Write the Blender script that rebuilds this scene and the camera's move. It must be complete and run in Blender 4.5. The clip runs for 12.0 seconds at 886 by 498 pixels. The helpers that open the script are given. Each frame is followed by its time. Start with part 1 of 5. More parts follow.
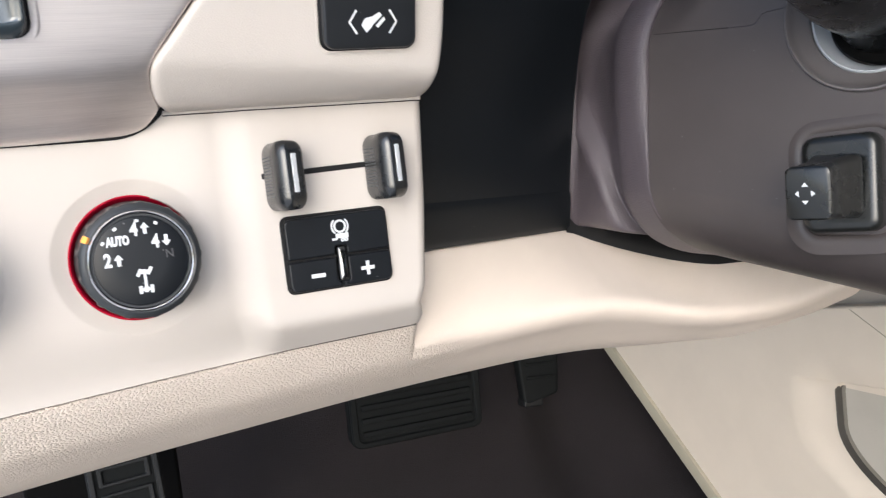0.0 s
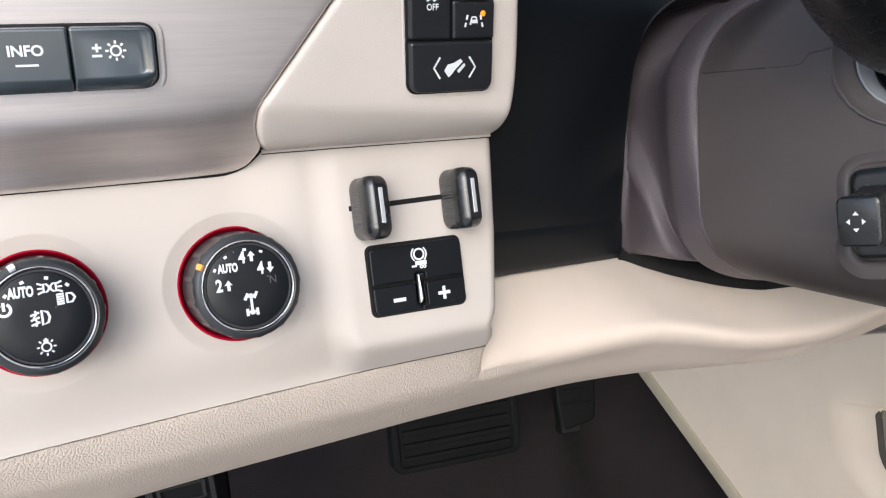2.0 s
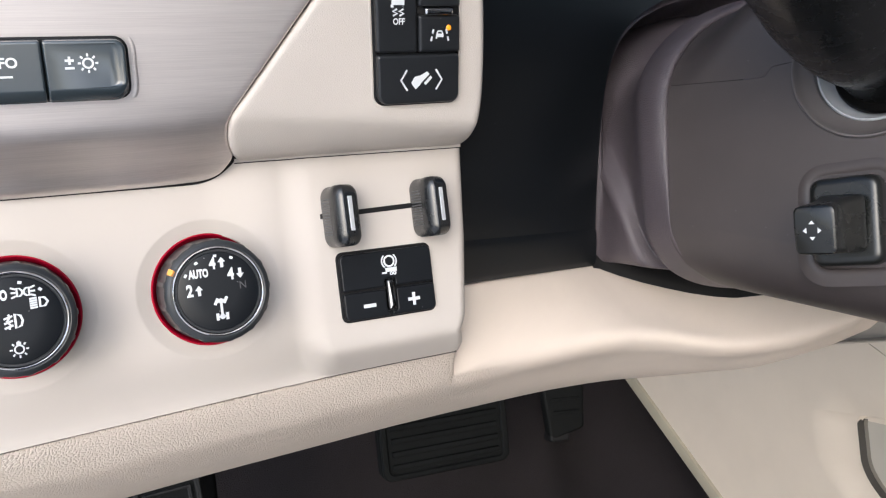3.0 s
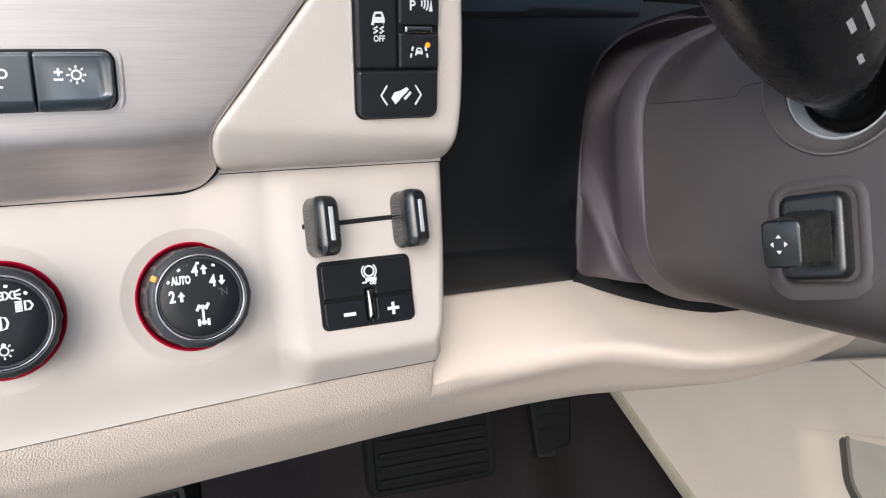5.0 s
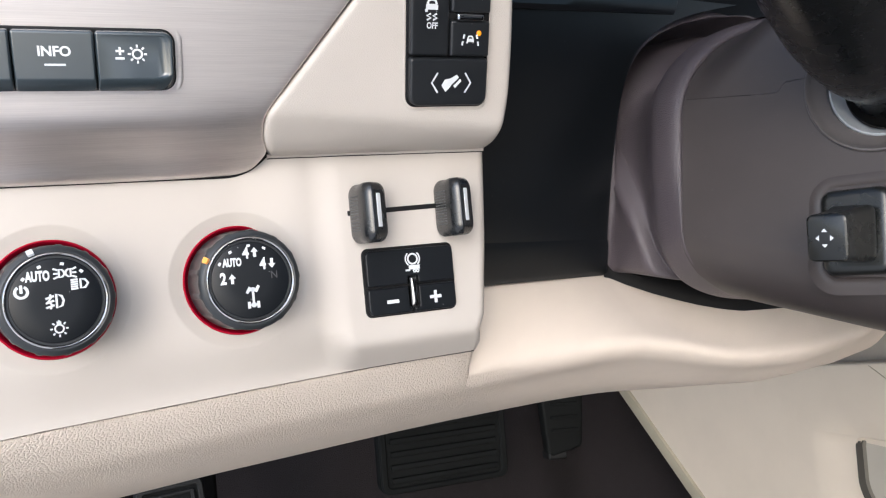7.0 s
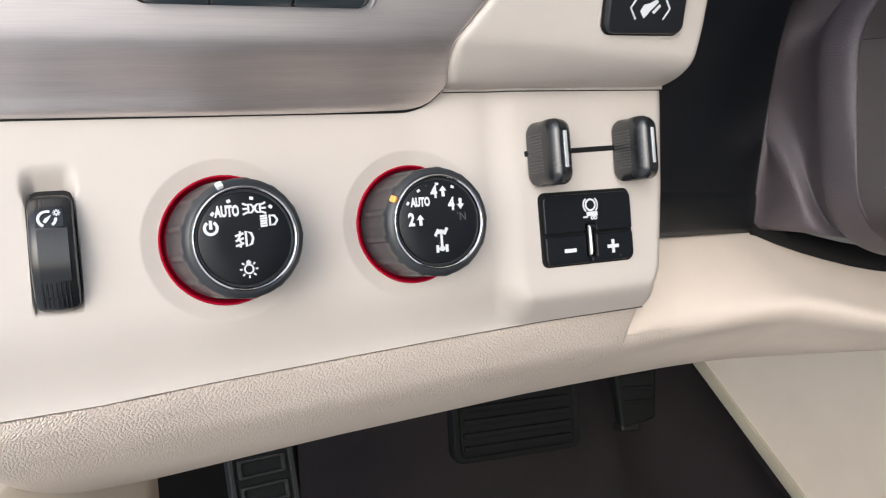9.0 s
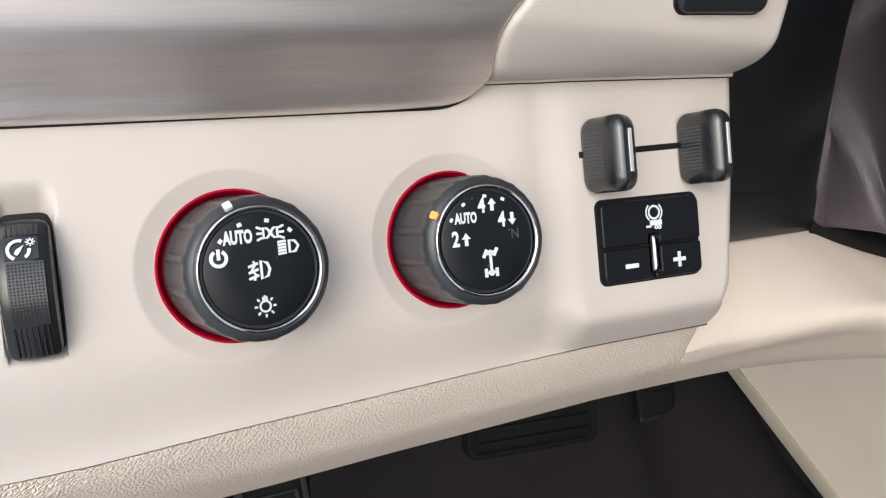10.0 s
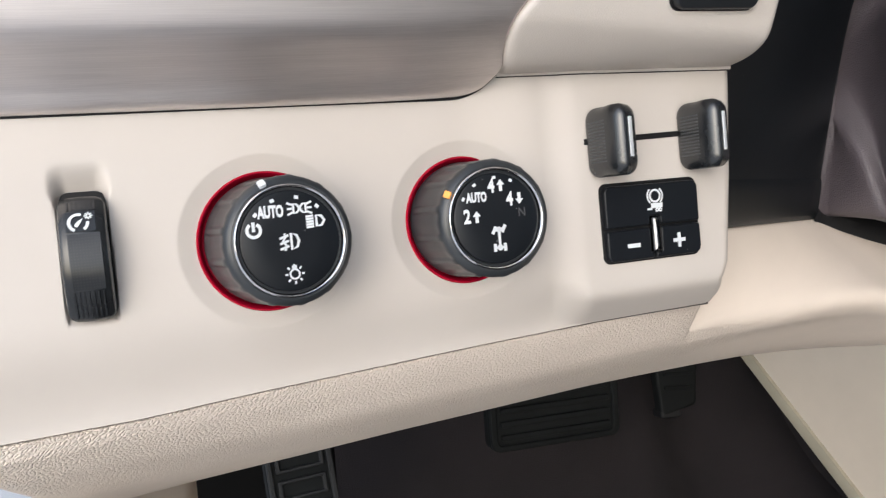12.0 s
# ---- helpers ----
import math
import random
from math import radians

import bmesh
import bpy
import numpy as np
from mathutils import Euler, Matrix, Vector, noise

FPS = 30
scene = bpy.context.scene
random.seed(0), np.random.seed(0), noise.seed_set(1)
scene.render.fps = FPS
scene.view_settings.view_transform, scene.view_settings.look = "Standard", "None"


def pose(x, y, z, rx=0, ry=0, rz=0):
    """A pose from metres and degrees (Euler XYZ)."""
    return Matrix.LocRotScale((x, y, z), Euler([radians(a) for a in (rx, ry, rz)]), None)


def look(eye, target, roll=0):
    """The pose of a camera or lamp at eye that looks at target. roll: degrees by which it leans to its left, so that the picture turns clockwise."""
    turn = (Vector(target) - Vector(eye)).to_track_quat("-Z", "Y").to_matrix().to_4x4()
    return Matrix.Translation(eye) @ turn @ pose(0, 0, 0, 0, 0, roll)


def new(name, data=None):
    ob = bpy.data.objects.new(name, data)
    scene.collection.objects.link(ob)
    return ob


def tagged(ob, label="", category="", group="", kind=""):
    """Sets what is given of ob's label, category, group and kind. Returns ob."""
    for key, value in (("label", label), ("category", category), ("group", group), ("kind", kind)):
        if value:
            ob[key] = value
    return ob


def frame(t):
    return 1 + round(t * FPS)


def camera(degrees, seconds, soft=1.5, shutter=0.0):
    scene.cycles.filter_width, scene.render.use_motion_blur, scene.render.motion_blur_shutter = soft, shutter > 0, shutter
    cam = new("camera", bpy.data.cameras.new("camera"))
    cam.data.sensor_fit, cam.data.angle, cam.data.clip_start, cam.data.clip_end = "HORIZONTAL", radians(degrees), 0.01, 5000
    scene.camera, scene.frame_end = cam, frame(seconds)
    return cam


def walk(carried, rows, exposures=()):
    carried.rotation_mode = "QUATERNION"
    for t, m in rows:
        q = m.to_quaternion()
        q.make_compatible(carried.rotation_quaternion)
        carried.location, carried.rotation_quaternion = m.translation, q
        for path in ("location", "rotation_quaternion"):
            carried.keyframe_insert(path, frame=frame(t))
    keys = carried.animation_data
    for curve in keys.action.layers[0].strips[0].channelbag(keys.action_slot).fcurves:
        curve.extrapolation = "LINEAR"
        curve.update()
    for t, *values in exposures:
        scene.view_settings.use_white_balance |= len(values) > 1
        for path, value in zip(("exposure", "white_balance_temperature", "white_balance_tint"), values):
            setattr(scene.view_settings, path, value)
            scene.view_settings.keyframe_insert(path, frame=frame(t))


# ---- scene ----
cam = camera(57.4, 12.0, soft=1.2, shutter=0.3)
PATH = [
    (0, (-0.0753, -0.3117, 0.7076), (0.3294, 0.5306, 0.3515), 1.16),
    (0.5, (-0.0920, -0.3105, 0.7118), (0.3017, 0.5426, 0.3695), 0.47),
    (1, (-0.0920, -0.3175, 0.7182), (0.3001, 0.5399, 0.3846), 0.26),
    (1.5, (-0.1060, -0.3209, 0.7121), (0.2814, 0.5406, 0.3840), 0.28),
    (2, (-0.1066, -0.3254, 0.7153), (0.2777, 0.5398, 0.3932), 0.36),
    (2.5, (-0.1064, -0.3278, 0.7134), (0.2781, 0.5392, 0.3964), 0.37),
    (3, (-0.0976, -0.3395, 0.7173), (0.2888, 0.5289, 0.4066), 0.51),
    (5, (-0.0950, -0.3521, 0.7168), (0.3002, 0.5200, 0.4284), 1.15),
    (5.5, (-0.0983, -0.3494, 0.7132), (0.2981, 0.5236, 0.4292), 1.15),
    (6, (-0.1059, -0.3470, 0.7040), (0.2894, 0.5277, 0.4234), 1.35),
    (6.5, (-0.1108, -0.3487, 0.7067), (0.2821, 0.5277, 0.4283), 1.70),
    (6.7, (-0.1127, -0.3478, 0.7092), (0.2840, 0.5261, 0.4285), 2.02),
    (8.3, (-0.1429, -0.3366, 0.7020), (0.2363, 0.5431, 0.4151), 2.63),
    (8.5, (-0.1527, -0.3220, 0.6928), (0.2188, 0.5575, 0.3955), 2.51),
    (9, (-0.1686, -0.2976, 0.6858), (0.1982, 0.5781, 0.3717), 2.20),
    (9.5, (-0.1704, -0.2645, 0.6872), (0.1940, 0.6061, 0.3565), 1.85),
    (10, (-0.1649, -0.2445, 0.6848), (0.2016, 0.6208, 0.3430), 1.63),
    (10.5, (-0.1716, -0.2562, 0.6844), (0.1981, 0.6064, 0.3389), 1.65),
    (11, (-0.1656, -0.2687, 0.6878), (0.2063, 0.5934, 0.3436), 1.80),
    (11.5, (-0.1645, -0.2710, 0.6905), (0.1988, 0.5963, 0.3503), 1.67),
    (12, (-0.1702, -0.2712, 0.6846), (0.1649, 0.6082, 0.3465), 0.98),
]
EXPOSURES = [(0, 0.98, 5850, 8.5), (0.6, 0.87, 5850, 9), (3, 0.76, 5850, 9.5), (6.5, 0.80, 5820, 9), (8.5, 0.72, 5900, 8.5), (9, 0.65, 5930, 8.5), (10.5, 0.58, 5940, 8), (12, 0.58, 5940, 8)]
walk(cam, [(t, look(eye, target, roll)) for t, eye, target, roll in PATH], EXPOSURES)

# ---- world and light: overcast daylight through the open driver's door and the windscreen ----
world = bpy.data.worlds.new("overcast_sky")
scene.world = world
world.use_nodes = True
wn = world.node_tree
sky = wn.nodes.new("ShaderNodeTexSky")
sky.sky_type = "NISHITA"
sky.sun_disc = False
SUN_UP, SUN_TURN = radians(29), radians(213)
sky.sun_elevation, sky.sun_rotation = SUN_UP, SUN_TURN
sky.air_density, sky.dust_density, sky.ozone_density = 1.0, 4.0, 2.0
wn.links.new(sky.outputs["Color"], wn.nodes["Background"].inputs["Color"])
wn.nodes["Background"].inputs["Strength"].default_value = 0.15
sun_data = bpy.data.lights.new("sun", "SUN")
sun_data.energy, sun_data.angle, sun_data.color = 1.0, radians(80), (1.0, 0.99, 0.975)
sun = new("sun", sun_data)
sun_way = Vector((math.sin(SUN_TURN) * math.cos(SUN_UP), math.cos(SUN_TURN) * math.cos(SUN_UP), math.sin(SUN_UP)))
sun.matrix_world = look(sun_way * 8, (0, 0, 0))


# ---- materials ----
def nodes_of(name, rough=0.5, metal=0.0):
    m = bpy.data.materials.new(name)
    m.use_nodes = True
    t = m.node_tree
    b = t.nodes["Principled BSDF"]
    b.inputs["Roughness"].default_value = rough
    b.inputs["Metallic"].default_value = metal
    return m, t, b


def coords(t, scale=(1, 1, 1), slant=0.0):
    """Object coordinates, turned about the dashboard's outward axis by a slant in degrees, then scaled."""
    c = t.nodes.new("ShaderNodeTexCoord")
    out = c.outputs["Object"]
    for turn, size in ((slant, (1, 1, 1)), (0.0, scale)):
        mp = t.nodes.new("ShaderNodeMapping")
        mp.inputs["Rotation"].default_value = (0, radians(turn), 0)
        mp.inputs["Scale"].default_value = size
        t.links.new(out, mp.inputs["Vector"])
        out = mp.outputs["Vector"]
    return out


def noise_tex(t, vec, scale, detail=3.0, rough=0.55):
    n = t.nodes.new("ShaderNodeTexNoise")
    n.inputs["Scale"].default_value, n.inputs["Detail"].default_value, n.inputs["Roughness"].default_value = scale, detail, rough
    t.links.new(vec, n.inputs["Vector"])
    return n.outputs["Fac"]


def ramp(t, fac, stops):
    r = t.nodes.new("ShaderNodeValToRGB")
    el = r.color_ramp.elements
    while len(el) < len(stops):
        el.new(0.5)
    for e, (p, c) in zip(el, stops):
        e.position, e.color = p, (*c, 1)
    t.links.new(fac, r.inputs["Fac"])
    return r.outputs["Color"]


def bump(t, b, height, strength, distance, before=None):
    n = t.nodes.new("ShaderNodeBump")
    n.inputs["Strength"].default_value, n.inputs["Distance"].default_value = strength, distance
    t.links.new(height, n.inputs["Height"])
    if before is not None:
        t.links.new(before, n.inputs["Normal"])
    t.links.new(n.outputs["Normal"], b.inputs["Normal"])
    return n.outputs["Normal"]


def value_range(t, fac, lo, hi):
    n = t.nodes.new("ShaderNodeMapRange")
    n.inputs["To Min"].default_value, n.inputs["To Max"].default_value = lo, hi
    t.links.new(fac, n.inputs["Value"])
    return n.outputs["Result"]


def dusted(t, v, tone, size):
    """Sparse pale specks of dust on a dark surface; size: their radius in cells of 4 mm."""
    vo = t.nodes.new("ShaderNodeTexVoronoi")
    vo.inputs["Scale"].default_value = 250
    t.links.new(v, vo.inputs["Vector"])
    split = t.nodes.new("ShaderNodeSeparateColor")
    t.links.new(vo.outputs["Color"], split.inputs["Color"])
    rare = t.nodes.new("ShaderNodeMath")
    rare.operation, rare.inputs[1].default_value = "GREATER_THAN", 0.72
    t.links.new(split.outputs["Red"], rare.inputs[0])
    near = t.nodes.new("ShaderNodeMath")
    near.operation, near.inputs[1].default_value = "LESS_THAN", size
    t.links.new(vo.outputs["Distance"], near.inputs[0])
    both = t.nodes.new("ShaderNodeMath")
    both.operation = "MULTIPLY"
    t.links.new(rare.outputs[0], both.inputs[0])
    t.links.new(near.outputs[0], both.inputs[1])
    mix = t.nodes.new("ShaderNodeMix")
    mix.data_type = "RGBA"
    t.links.new(both.outputs[0], mix.inputs["Factor"])
    t.links.new(tone, mix.inputs["A"])
    mix.inputs["B"].default_value = (0.22, 0.22, 0.22, 1)
    return mix.outputs["Result"]


def mottled(name, colour, rough, spread=0.06, large=18.0, fine=2600.0, relief=0.00004, strength=0.25, metal=0.0, gloss_spread=0.06, shine=0.5, dust=0.0):
    """Moulded plastic: faint broad mottling, fine moulded grain, uneven gloss."""
    m, t, b = nodes_of(name, rough, metal)
    b.inputs["Specular IOR Level"].default_value = shine
    v = coords(t)
    lo = tuple(c * (1 - spread) for c in colour)
    hi = tuple(min(1, c * (1 + spread)) for c in colour)
    big = noise_tex(t, v, large, 4)
    tone = ramp(t, big, [(0.3, lo), (0.7, hi)])
    if dust:
        tone = dusted(t, v, tone, dust)
    t.links.new(tone, b.inputs["Base Color"])
    t.links.new(value_range(t, noise_tex(t, v, large * 5, 4), rough - gloss_spread, rough + gloss_spread), b.inputs["Roughness"])
    if strength:
        bump(t, b, noise_tex(t, v, fine, 2), strength, relief)
    return m


def leather(name, colour, rough, cell, relief, strength=0.6, stretch=(1, 1, 1), spread=0.06, thin=False, slant=0.0):
    """Pebbled leather grain: cells with sunken valleys over faint creases."""
    m, t, b = nodes_of(name, rough)
    v = coords(t, stretch, slant)
    warp = t.nodes.new("ShaderNodeTexNoise")
    warp.inputs["Scale"].default_value = cell * 0.5
    t.links.new(v, warp.inputs["Vector"])
    mix = t.nodes.new("ShaderNodeVectorMath")
    mix.operation = "MULTIPLY_ADD"
    mix.inputs[1].default_value = (0.5 / cell,) * 3
    t.links.new(warp.outputs["Color"], mix.inputs[0])
    t.links.new(v, mix.inputs[2])
    vo = t.nodes.new("ShaderNodeTexVoronoi")
    vo.feature = "DISTANCE_TO_EDGE"
    vo.inputs["Scale"].default_value = cell
    t.links.new(mix.outputs["Vector"], vo.inputs["Vector"])
    valley = ramp(t, vo.outputs["Distance"], [(0.0, (0, 0, 0)), (0.12, (0.45, 0.45, 0.45)), (0.30, (0.85, 0.85, 0.85)), (0.6, (1, 1, 1))])
    lo = tuple(c * (1 - spread) for c in colour)
    hi = tuple(min(1, c * (1 + spread)) for c in colour)
    t.links.new(ramp(t, noise_tex(t, v, 25, 4), [(0.3, lo), (0.7, hi)]), b.inputs["Base Color"])
    first = bump(t, b, noise_tex(t, v, cell * 2.5, 3), strength * 0.25, relief)
    bump(t, b, valley, strength, relief, first)
    if thin:
        # the moulded grain thins out towards the lower edge, and along and on top of the ledge
        c = t.nodes.new("ShaderNodeTexCoord")
        xyz = t.nodes.new("ShaderNodeSeparateXYZ")
        t.links.new(c.outputs["Object"], xyz.inputs[0])

        def fade(out, a, b_, lo, hi):
            n = t.nodes.new("ShaderNodeMapRange")
            for key, val in (("From Min", a), ("From Max", b_), ("To Min", lo), ("To Max", hi)):
                n.inputs[key].default_value = val
            t.links.new(out, n.inputs["Value"])
            return n.outputs["Result"]

        def both(op, p, q):
            n = t.nodes.new("ShaderNodeMath")
            n.operation = op
            t.links.new(p, n.inputs[0])
            t.links.new(q, n.inputs[1])
            return n.outputs[0]
        down = fade(xyz.outputs["Z"], -0.022, 0.002, 0.25, 1.0)
        along = fade(xyz.outputs["X"], 0.020, 0.095, 1.0, 0.12)
        top = both("MAXIMUM", fade(xyz.outputs["X"], 0.0180, 0.0185, 1.0, 0.0), fade(xyz.outputs["Z"], 0.0150, 0.0175, 1.0, 0.08))
        amount = both("MULTIPLY", both("MULTIPLY", down, along), top)
        for n in t.nodes:
            if n.bl_idname == "ShaderNodeBump":
                s = t.nodes.new("ShaderNodeMath")
                s.operation, s.inputs[1].default_value = "MULTIPLY", n.inputs["Strength"].default_value
                t.links.new(amount, s.inputs[0])
                t.links.new(s.outputs[0], n.inputs["Strength"])
    return m


BEIGE = (0.492, 0.453, 0.416)
M_PANEL = mottled("beige_moulded_plastic", BEIGE, 0.52, 0.03, shine=0.38)
M_TRIM = leather("beige_soft_trim", BEIGE, 0.52, 1150, 0.00011, 0.5, spread=0.03)
M_GRAIN = leather("beige_grained_leatherette", (0.685, 0.603, 0.526), 0.60, 740, 0.00058, 1.0, (0.62, 1, 1.25), spread=0.03, thin=True, slant=38)

M_CONSOLE = mottled("beige_console_plastic", (0.605, 0.532, 0.440), 0.55, 0.03)
M_SEAL = mottled("olive_beige_edge_trim", (0.33, 0.30, 0.23), 0.6, 0.08)
# darkest step of the shade painted inside the console pocket
M_POCKET_SHADE = mottled("dark_taupe_pocket_shade", (0.035, 0.032, 0.027), 0.7, 0.08)
M_JOINT = mottled("joint_shadow_brown", (0.06, 0.05, 0.043), 0.8, 0.1)
# middle step of the pocket's painted shade, then its darkened inside
M_HALF_SHADE = mottled("dull_olive_half_shade", (0.16, 0.145, 0.115), 0.7, 0.08)
M_POCKET = mottled("grey_beige_shaded_pocket", (0.40, 0.37, 0.315), 0.8, 0.05)
M_BLACK = mottled("black_satin_plastic", (0.0056, 0.0073, 0.0092), 0.36, 0.10, shine=0.22, gloss_spread=0.02, dust=0.035)
M_DEEP = mottled("black_matt_plastic", (0.006, 0.006, 0.0066), 0.6, 0.15, shine=0.25)
M_BUTTON = mottled("black_button_plastic", (0.0074, 0.0086, 0.0108), 0.36, 0.15, fine=3600, strength=0.2, shine=0.24, dust=0.05)
M_KEY = mottled("black_textured_key_plastic", (0.0115, 0.0128, 0.0150), 0.33, 0.15, fine=3000, strength=0.3, shine=0.6, dust=0.05)
M_WHEEL = mottled("black_gloss_plastic", (0.0130, 0.0142, 0.0156), 0.22, 0.1, strength=0.15)
M_DISPLAY = mottled("blue_black_gloss_plastic", (0.031, 0.043, 0.052), 0.22, 0.08, strength=0.12, shine=1.0)
M_GRIP = mottled("charcoal_rubberised_plastic", (0.024, 0.0270, 0.0305), 0.35, 0.12, strength=0.3)
M_LEVER = mottled("charcoal_satin_plastic", (0.0118, 0.0134, 0.0152), 0.26, 0.08, strength=0.3, shine=0.75)
M_BROWN = mottled("dark_taupe_moulded_plastic", (0.0520, 0.0445, 0.0437), 0.42, 0.07, 30, 2200, 0.00005, 0.35, dust=0.04)
M_GAITER = leather("taupe_leather", (0.079, 0.067, 0.076), 0.39, 820, 0.00028, 0.6, (1.4, 1, 0.8), spread=0.10)
M_RUBBER = mottled("black_rubber", (0.0062, 0.0070, 0.0072), 0.65, 0.2, shine=0.10, fine=900, relief=0.0002, strength=0.4)
# black for the unlit void behind the parking pedal; also the stalk well
M_VOID = mottled("dull_black_void", (0.0015, 0.0015, 0.0016), 0.8, 0.2, shine=0.08)
M_PEDAL = mottled("worn_black_rubber", (0.0085, 0.0090, 0.0096), 0.6, 0.2, shine=0.3, fine=900, relief=0.0002, strength=0.4)
M_RIM = mottled("taupe_satin_plastic", (0.100, 0.092, 0.092), 0.32, 0.07, 30, 2200, 0.00005, 0.3, shine=0.7)
M_DOTS = mottled("grey_satin_plastic", (0.045, 0.048, 0.052), 0.3, 0.08, strength=0.0, shine=0.8)
M_STALK_CONE = mottled("silver_grey_plastic", (0.42, 0.45, 0.48), 0.3, 0.05, strength=0.1)
M_STALK = mottled("black_stalk_plastic", (0.0085, 0.0094, 0.0102), 0.27, 0.1, strength=0.15, shine=0.5)
M_BOOT = mottled("black_moulded_rubber", (0.0100, 0.0110, 0.0106), 0.28, 0.06, strength=0.12, shine=0.6)
# taupe of the unseen walls, and of the shaded band above the console side
M_TAUPE = mottled("taupe_walls_and_shade", (0.34, 0.305, 0.265), 0.9, 0.06, fine=900, relief=0.0003, strength=0.5)
M_STEEL = mottled("pedal_steel", (0.05, 0.05, 0.05), 0.45, 0.2, metal=0.8)
M_WHITE = mottled("white_print", (0.62, 0.645, 0.67), 0.5, 0.02, strength=0)
M_GREY_PRINT = mottled("grey_print", (0.07, 0.07, 0.075), 0.5, 0.02, strength=0)
M_PRINT_GLINT = mottled("silver_grey_print_and_glint", (0.36, 0.375, 0.385), 0.3, 0.05, strength=0)
M_AMBER_PRINT = mottled("amber_print", (0.80, 0.34, 0.06), 0.45, 0.04, strength=0)
M_RED = mottled("red_plastic", (0.315, 0.0010, 0.018), 0.5, 0.08, strength=0, shine=0.12)
M_HEADLINER = mottled("grey_headliner_cloth", (0.55, 0.52, 0.48), 0.9, 0.05, fine=900, relief=0.0004, strength=0.5)
M_CONCRETE = mottled("pale_concrete", (0.64, 0.63, 0.61), 0.85, 0.12, 0.8, 60, 0.002, 0.4)


def chrome_material(name, tone, rough=0.16):
    m, t, b = nodes_of(name, 0.12, 1.0)
    v = coords(t)
    b.inputs["Base Color"].default_value = (tone, tone, tone * 1.01, 1)
    t.links.new(value_range(t, noise_tex(t, v, 300, 3), rough * 0.85, rough * 1.7), b.inputs["Roughness"])
    return m


def brushed_material():
    """Warm-tinted brushed aluminium, drawn along the panel."""
    m, t, b = nodes_of("brushed_aluminium", 0.4, 1.0)
    fine = noise_tex(t, coords(t, (14, 900, 900)), 3.0, 4, 0.6)
    broad = noise_tex(t, coords(t, (3, 160, 160)), 2.0, 3, 0.6)
    blend = t.nodes.new("ShaderNodeMath")
    blend.operation = "MULTIPLY_ADD"
    blend.inputs[1].default_value = 0.6
    t.links.new(fine, blend.inputs[0])
    half = t.nodes.new("ShaderNodeMath")
    half.operation = "MULTIPLY"
    half.inputs[1].default_value = 0.4
    t.links.new(broad, half.inputs[0])
    t.links.new(half.outputs[0], blend.inputs[2])
    t.links.new(ramp(t, blend.outputs[0], [(0.3, (0.645, 0.598, 0.580)), (0.7, (0.800, 0.750, 0.726))]), b.inputs["Base Color"])
    t.links.new(value_range(t, blend.outputs[0], 0.43, 0.58), b.inputs["Roughness"])
    bump(t, b, blend.outputs[0], 0.12, 0.00005)
    return m


def carpet_material():
    m, t, b = nodes_of("dark_brown_carpet", 0.95)
    v = coords(t)
    t.links.new(ramp(t, noise_tex(t, v, 9, 5), [(0.3, (0.0060, 0.0042, 0.0049)), (0.7, (0.0104, 0.0074, 0.0086))]), b.inputs["Base Color"])
    bump(t, b, noise_tex(t, v, 700, 3), 0.9, 0.0015)
    return m


def lit_amber():
    m, t, b = nodes_of("amber_indicator_lamp", 0.4)
    b.inputs["Base Color"].default_value = (0.6, 0.20, 0.01, 1)
    b.inputs["Emission Color"].default_value = (1.0, 0.30, 0.0, 1)
    b.inputs["Emission Strength"].default_value = 0.5
    return m


M_RING = chrome_material("polished_chrome", 0.78, 0.10)
M_DARK_CHROME, M_BRUSHED, M_CARPET, M_LAMP = chrome_material("smoked_chrome", 0.24), brushed_material(), carpet_material(), lit_amber()


# ---- the dashboard's own axes: u to the right, v up along the switch panel, w out towards the driver ----
DASH = pose(0, 0, 0.60, -18, 0, 0)


def P(u, v, w):
    return Vector((u, -w, v))


class Plate:
    """A flat working plane in dashboard axes: a along, b up, h out."""

    def __init__(self, o, ex=(1, 0, 0), ey=(0, 1, 0)):
        self.o, self.ex, self.ey = Vector(o), Vector(ex).normalized(), Vector(ey).normalized()
        self.ez = self.ex.cross(self.ey).normalized()

    def __call__(self, a, b, h=0.0):
        p = self.o + self.ex * a + self.ey * b + self.ez * h
        return P(*p)


def thing(name, at, label, category, group="", kind=""):
    """A thing's Empty at a place in dashboard axes."""
    ob = new(name)
    ob.empty_display_size = 0.01
    ob.matrix_world = DASH @ Matrix.Translation(P(*at))
    ob["base"] = list(P(*at))
    return tagged(ob, label, category, group, kind)


def part(name, bm, material, parent, label="", smooth=True):
    """Links a bmesh, made in dashboard axes, as one mesh under a thing or a part."""
    top = parent
    while top.parent:
        top = top.parent
    base = Vector(top["base"])
    bmesh.ops.translate(bm, verts=bm.verts, vec=-base)
    return link(name, bm, material, parent, label, smooth)


def link(name, bm, material, parent=None, label="", smooth=True):
    bmesh.ops.remove_doubles(bm, verts=bm.verts, dist=1e-6)
    bmesh.ops.recalc_face_normals(bm, faces=bm.faces)
    me = bpy.data.meshes.new(name)
    bm.to_mesh(me)
    bm.free()
    me.materials.append(material)
    if smooth:
        me.shade_smooth()
        me.set_sharp_from_angle(angle=radians(38))
    ob = new(name, me)
    if parent:
        ob.parent = parent
    if label:
        ob["label"] = label
    return ob


